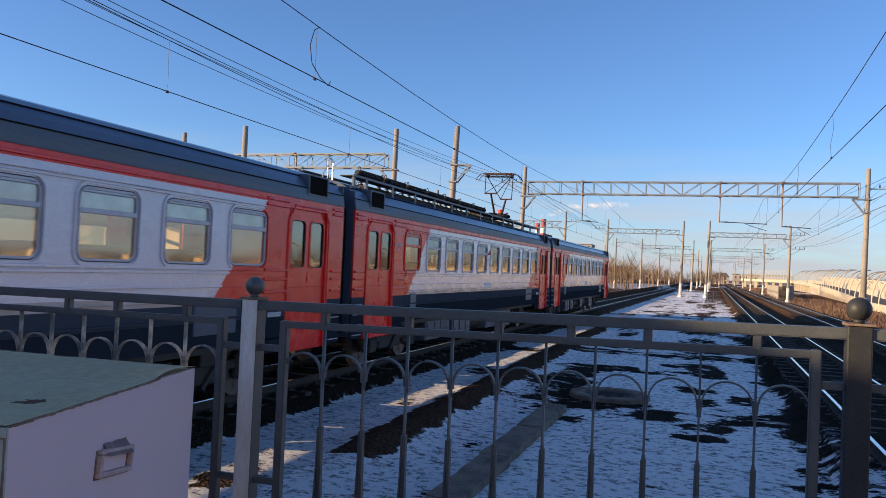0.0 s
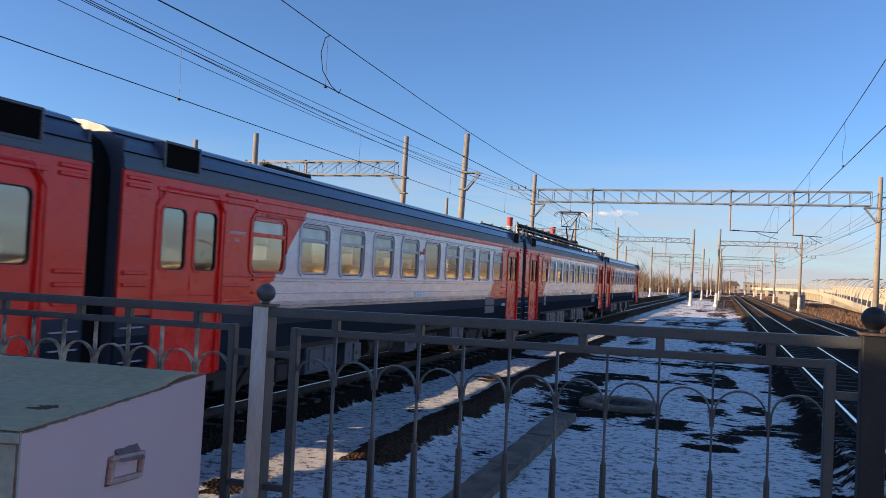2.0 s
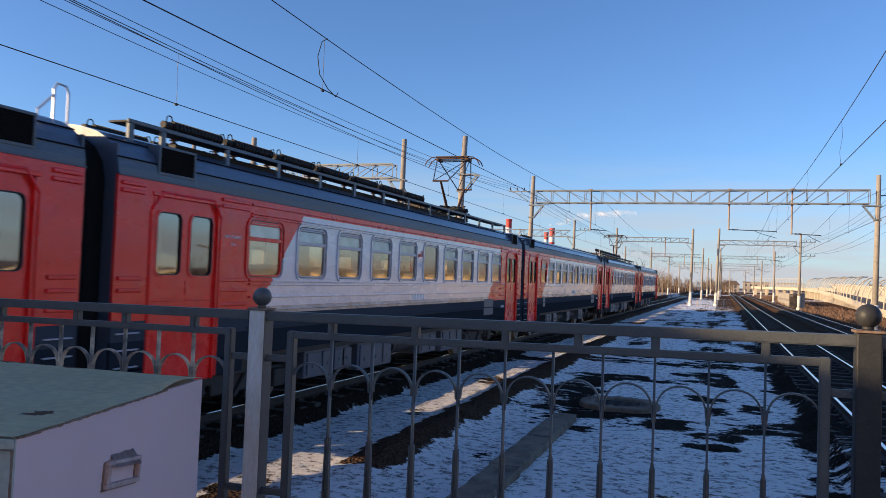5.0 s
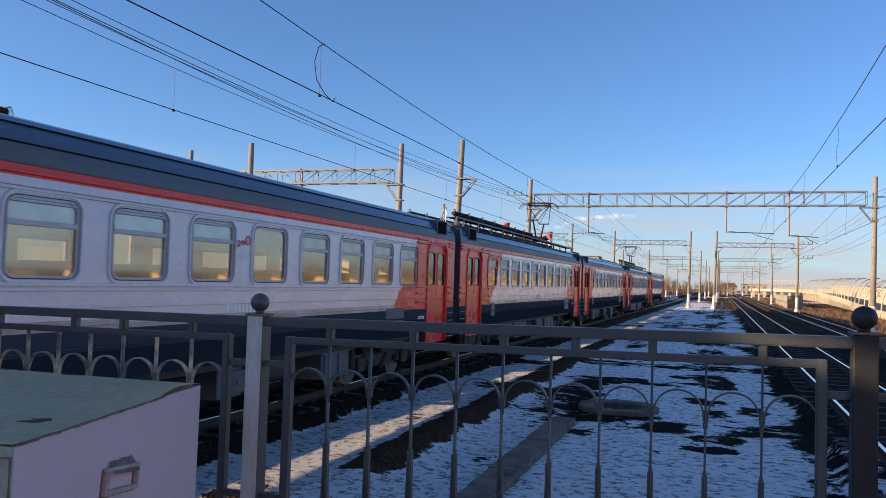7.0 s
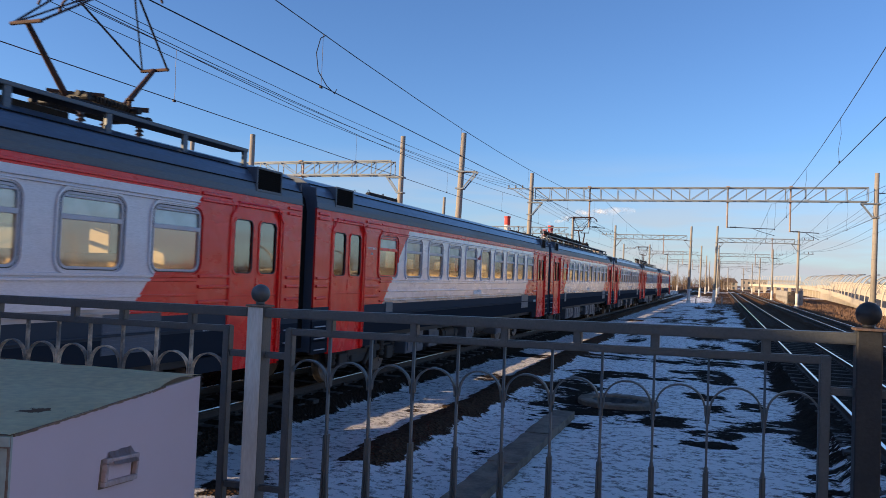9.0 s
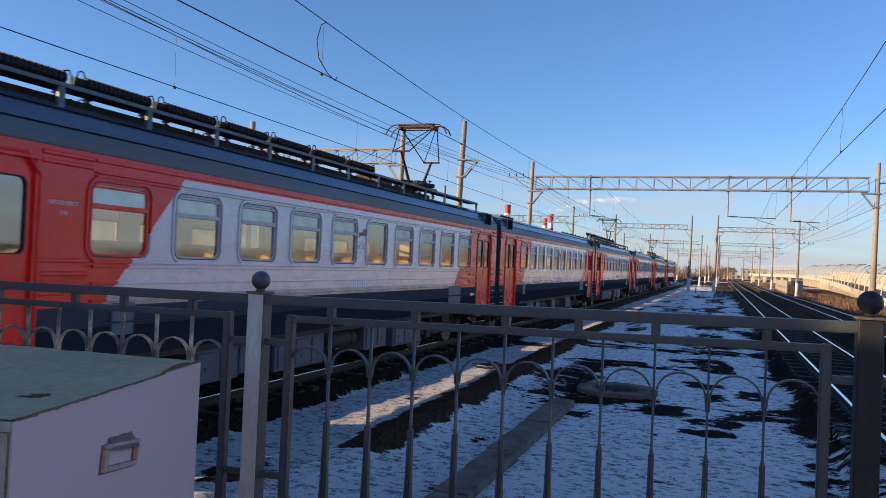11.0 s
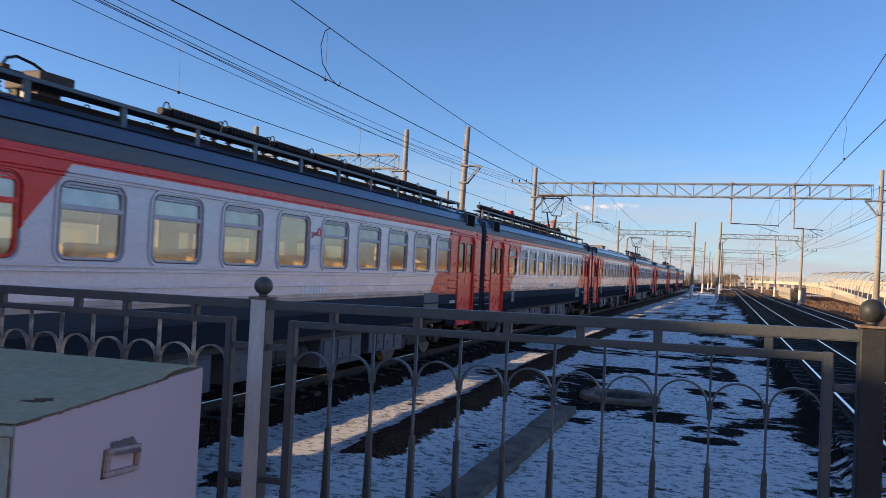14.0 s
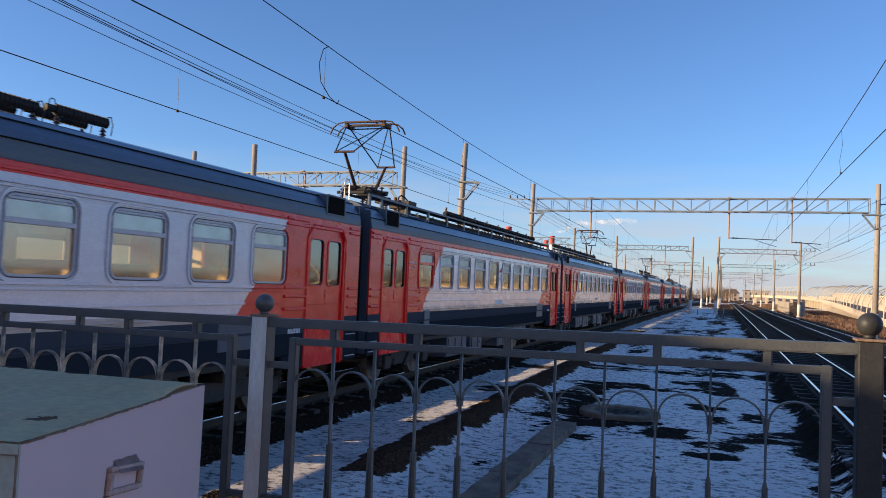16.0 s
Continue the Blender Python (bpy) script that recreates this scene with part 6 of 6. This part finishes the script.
def plume_material():
    m = bpy.data.materials.new("thin_steam")
    m.use_nodes = True
    n, l = m.node_tree.nodes, m.node_tree.links
    b = n["Principled BSDF"]
    b.inputs["Base Color"].default_value = (0.95, 0.93, 0.92, 1)
    b.inputs["Roughness"].default_value = 1
    b.inputs["Specular IOR Level"].default_value = 0
    t, k, r = n.new("ShaderNodeTexCoord"), n.new("ShaderNodeTexNoise"), n.new("ShaderNodeMapRange")
    k.inputs["Scale"].default_value, k.inputs["Detail"].default_value = 0.09, 6
    l.new(t.outputs["Object"], k.inputs["Vector"])
    r.inputs[1].default_value, r.inputs[2].default_value = 0.4, 0.75
    r.inputs[4].default_value = 0.22
    l.new(k.outputs[0], r.inputs[0])
    l.new(r.outputs[0], b.inputs["Alpha"])
    return m


def build_plume():
    rnd = random.Random(9)
    bm = B()
    for k in range(15):
        u = k / 14
        q = Vector((u * 56 + rnd.uniform(-1, 1), 9 * (k % 3), 13 * u ** 0.7 + rnd.uniform(-1.5, 1.5) * (0.4 + u)))
        r = 1.5 + 2.6 * u * rnd.uniform(0.6, 1.1)
        bmesh.ops.create_icosphere(bm, subdivisions=3, radius=r, matrix=Matrix.Translation(q) @ Matrix.Diagonal((1.7, 1, 0.75, 1)))
    for v in bm.verts:
        v.co += Vector(noise.noise_vector(v.co * 0.35)) * 0.9
    p = part("steam_plume", bm, plume_material(), smooth=True)
    p.matrix_basis = pose(-128, 600, 46)
    tagged(p, "pale drifting steam plume above the chimneys", "steam plume", kind="stuff")


def blades(name, spots, material, label, category):
    """Thin upright triangles in one mesh: spots of (x, y, z, height, width, lean)."""
    co, faces = [], []
    for x, y, z, h, w, a, lx, ly in spots:
        i = len(co)
        dx, dy = w * math.cos(a), w * math.sin(a)
        co += [(x - dx, y - dy, z), (x + dx, y + dy, z), (x + lx + dx * 0.15, y + ly + dy * 0.15, z + h), (x + lx - dx * 0.15, y + ly - dy * 0.15, z + h)]
        faces.append((i, i + 1, i + 2, i + 3))
    me = bpy.data.meshes.new(name)
    me.from_pydata(co, [], faces)
    me.materials.append(material)
    return tagged(new(name, me), label, category, kind="stuff")


def build_scrub():
    rnd = random.Random(3)
    spots = []
    for _ in range(26000):
        y = 18 + 330 * rnd.random() ** 1.6
        x = rnd.uniform(10.6, 15.2 + 0.02 * y)
        if abs(x - 13) < 0.4 and rnd.random() < 0.5:
            continue
        h = rnd.uniform(0.15, 0.5) * (1.8 if rnd.random() < 0.06 else 1)
        spots.append((x, y, SNOW_Z - 0.05, h, rnd.uniform(0.008, 0.03) * (1 + y / 60), rnd.uniform(0, 3.14), rnd.uniform(-0.3, 0.3), rnd.uniform(-0.3, 0.3)))
    blades("dry_scrub", spots, M_STRAW, "dry rust-brown grass and scrub beside the tracks", "scrub")
    spots = []
    for _ in range(900):
        y = rnd.uniform(150, 620)
        x = rnd.choice((rnd.uniform(-150, -18), rnd.uniform(-60, -16), rnd.uniform(-14, 6) if y > 430 else rnd.uniform(-90, -20)))
        h = rnd.uniform(4, 9.5)
        z = SNOW_Z
        spots.append((x, y, z, h * 0.8, 0.16, rnd.uniform(0, 3.14), rnd.uniform(-0.5, 0.5), 0))
        for k in range(26):
            u = rnd.uniform(0.25, 0.95)
            a = rnd.uniform(0, 6.28)
            L = h * rnd.uniform(0.15, 0.35)
            spots.append((x + rnd.uniform(-0.1, 0.1), y, z + h * u * 0.8, L, rnd.uniform(0.03, 0.07), a, L * 0.6 * math.cos(a), L * 0.6 * math.sin(a)))
    for _ in range(420):
        y = rnd.uniform(150, 430)
        x = rnd.uniform(40, 110) + 0.02 * y
        h = rnd.uniform(4, 8)
        spots.append((x, y, SNOW_Z, h * 0.8, 0.14, rnd.uniform(0, 3.14), rnd.uniform(-0.5, 0.5), 0))
        for k in range(26):
            u, a = rnd.uniform(0.25, 0.95), rnd.uniform(0, 6.28)
            L = h * rnd.uniform(0.15, 0.35)
            spots.append((x, y, SNOW_Z + h * u * 0.8, L, rnd.uniform(0.03, 0.07), a, L * 0.6 * math.cos(a), L * 0.6 * math.sin(a)))
    blades("bare_woods", spots, M_TWIG, "leafless brown trees along the far line", "woods")


build_panel_fence()
build_cabinet(11.0, 129.0, 0.95, 1.2, 2.4, M_BRICKFAR, "pale buff relay cabinet in the scrub")
build_marker(0.05, 127.0, 1.1, "short white concrete marker post between the tracks")
build_marker(-3.6, 122.5, 0.8, "short pale concrete marker post in the snow")
build_barrier()
build_house(4.5, 520, 9, 7, 5.0, 2.6, 2, M_BRICKFAR, "pale two-storey house with a dark hipped roof far down the line")
build_house(-62, 430, 20, 12, 5, 3.0, 1, M_BRICKFAR, "low pale shed with a dark roof among bare trees")
build_house(-88, 520, 24, 14, 22, 0, 7, M_BRICKFAR, "far grey block of flats above the bare trees")
build_house(-40, 360, 12, 9, 4.5, 2.8, 1, M_BRICKFAR, "small pale house with a dark roof among bare trees")
build_house(20, 560, 16, 10, 7, 0, 2, M_BRICKFAR, "far pale flat-roofed block behind the elevated road")
build_stack(-162, 600, 51, 2.3, "tall red and white banded power-station chimney")
build_stack(-131.5, 600, 41, 1.7, "red and white banded power-station chimney")
build_stack(-129.5, 612, 45, 2.0, "red and white banded power-station chimney beside another")
build_plume()
build_scrub()

for args in ((TRACK_X[0], 4.0, 120.0, "railway track under the passing train"), (TRACK_X[1], 12.0, 130.0, "empty railway track with concrete sleepers"),
             (TRACK_X[2], 30.0, 110.0, "outer empty railway track"), (TRACK_X[3], 15.0, 60.0, "railway track beyond the train")):
    build_track(*args)

motions()
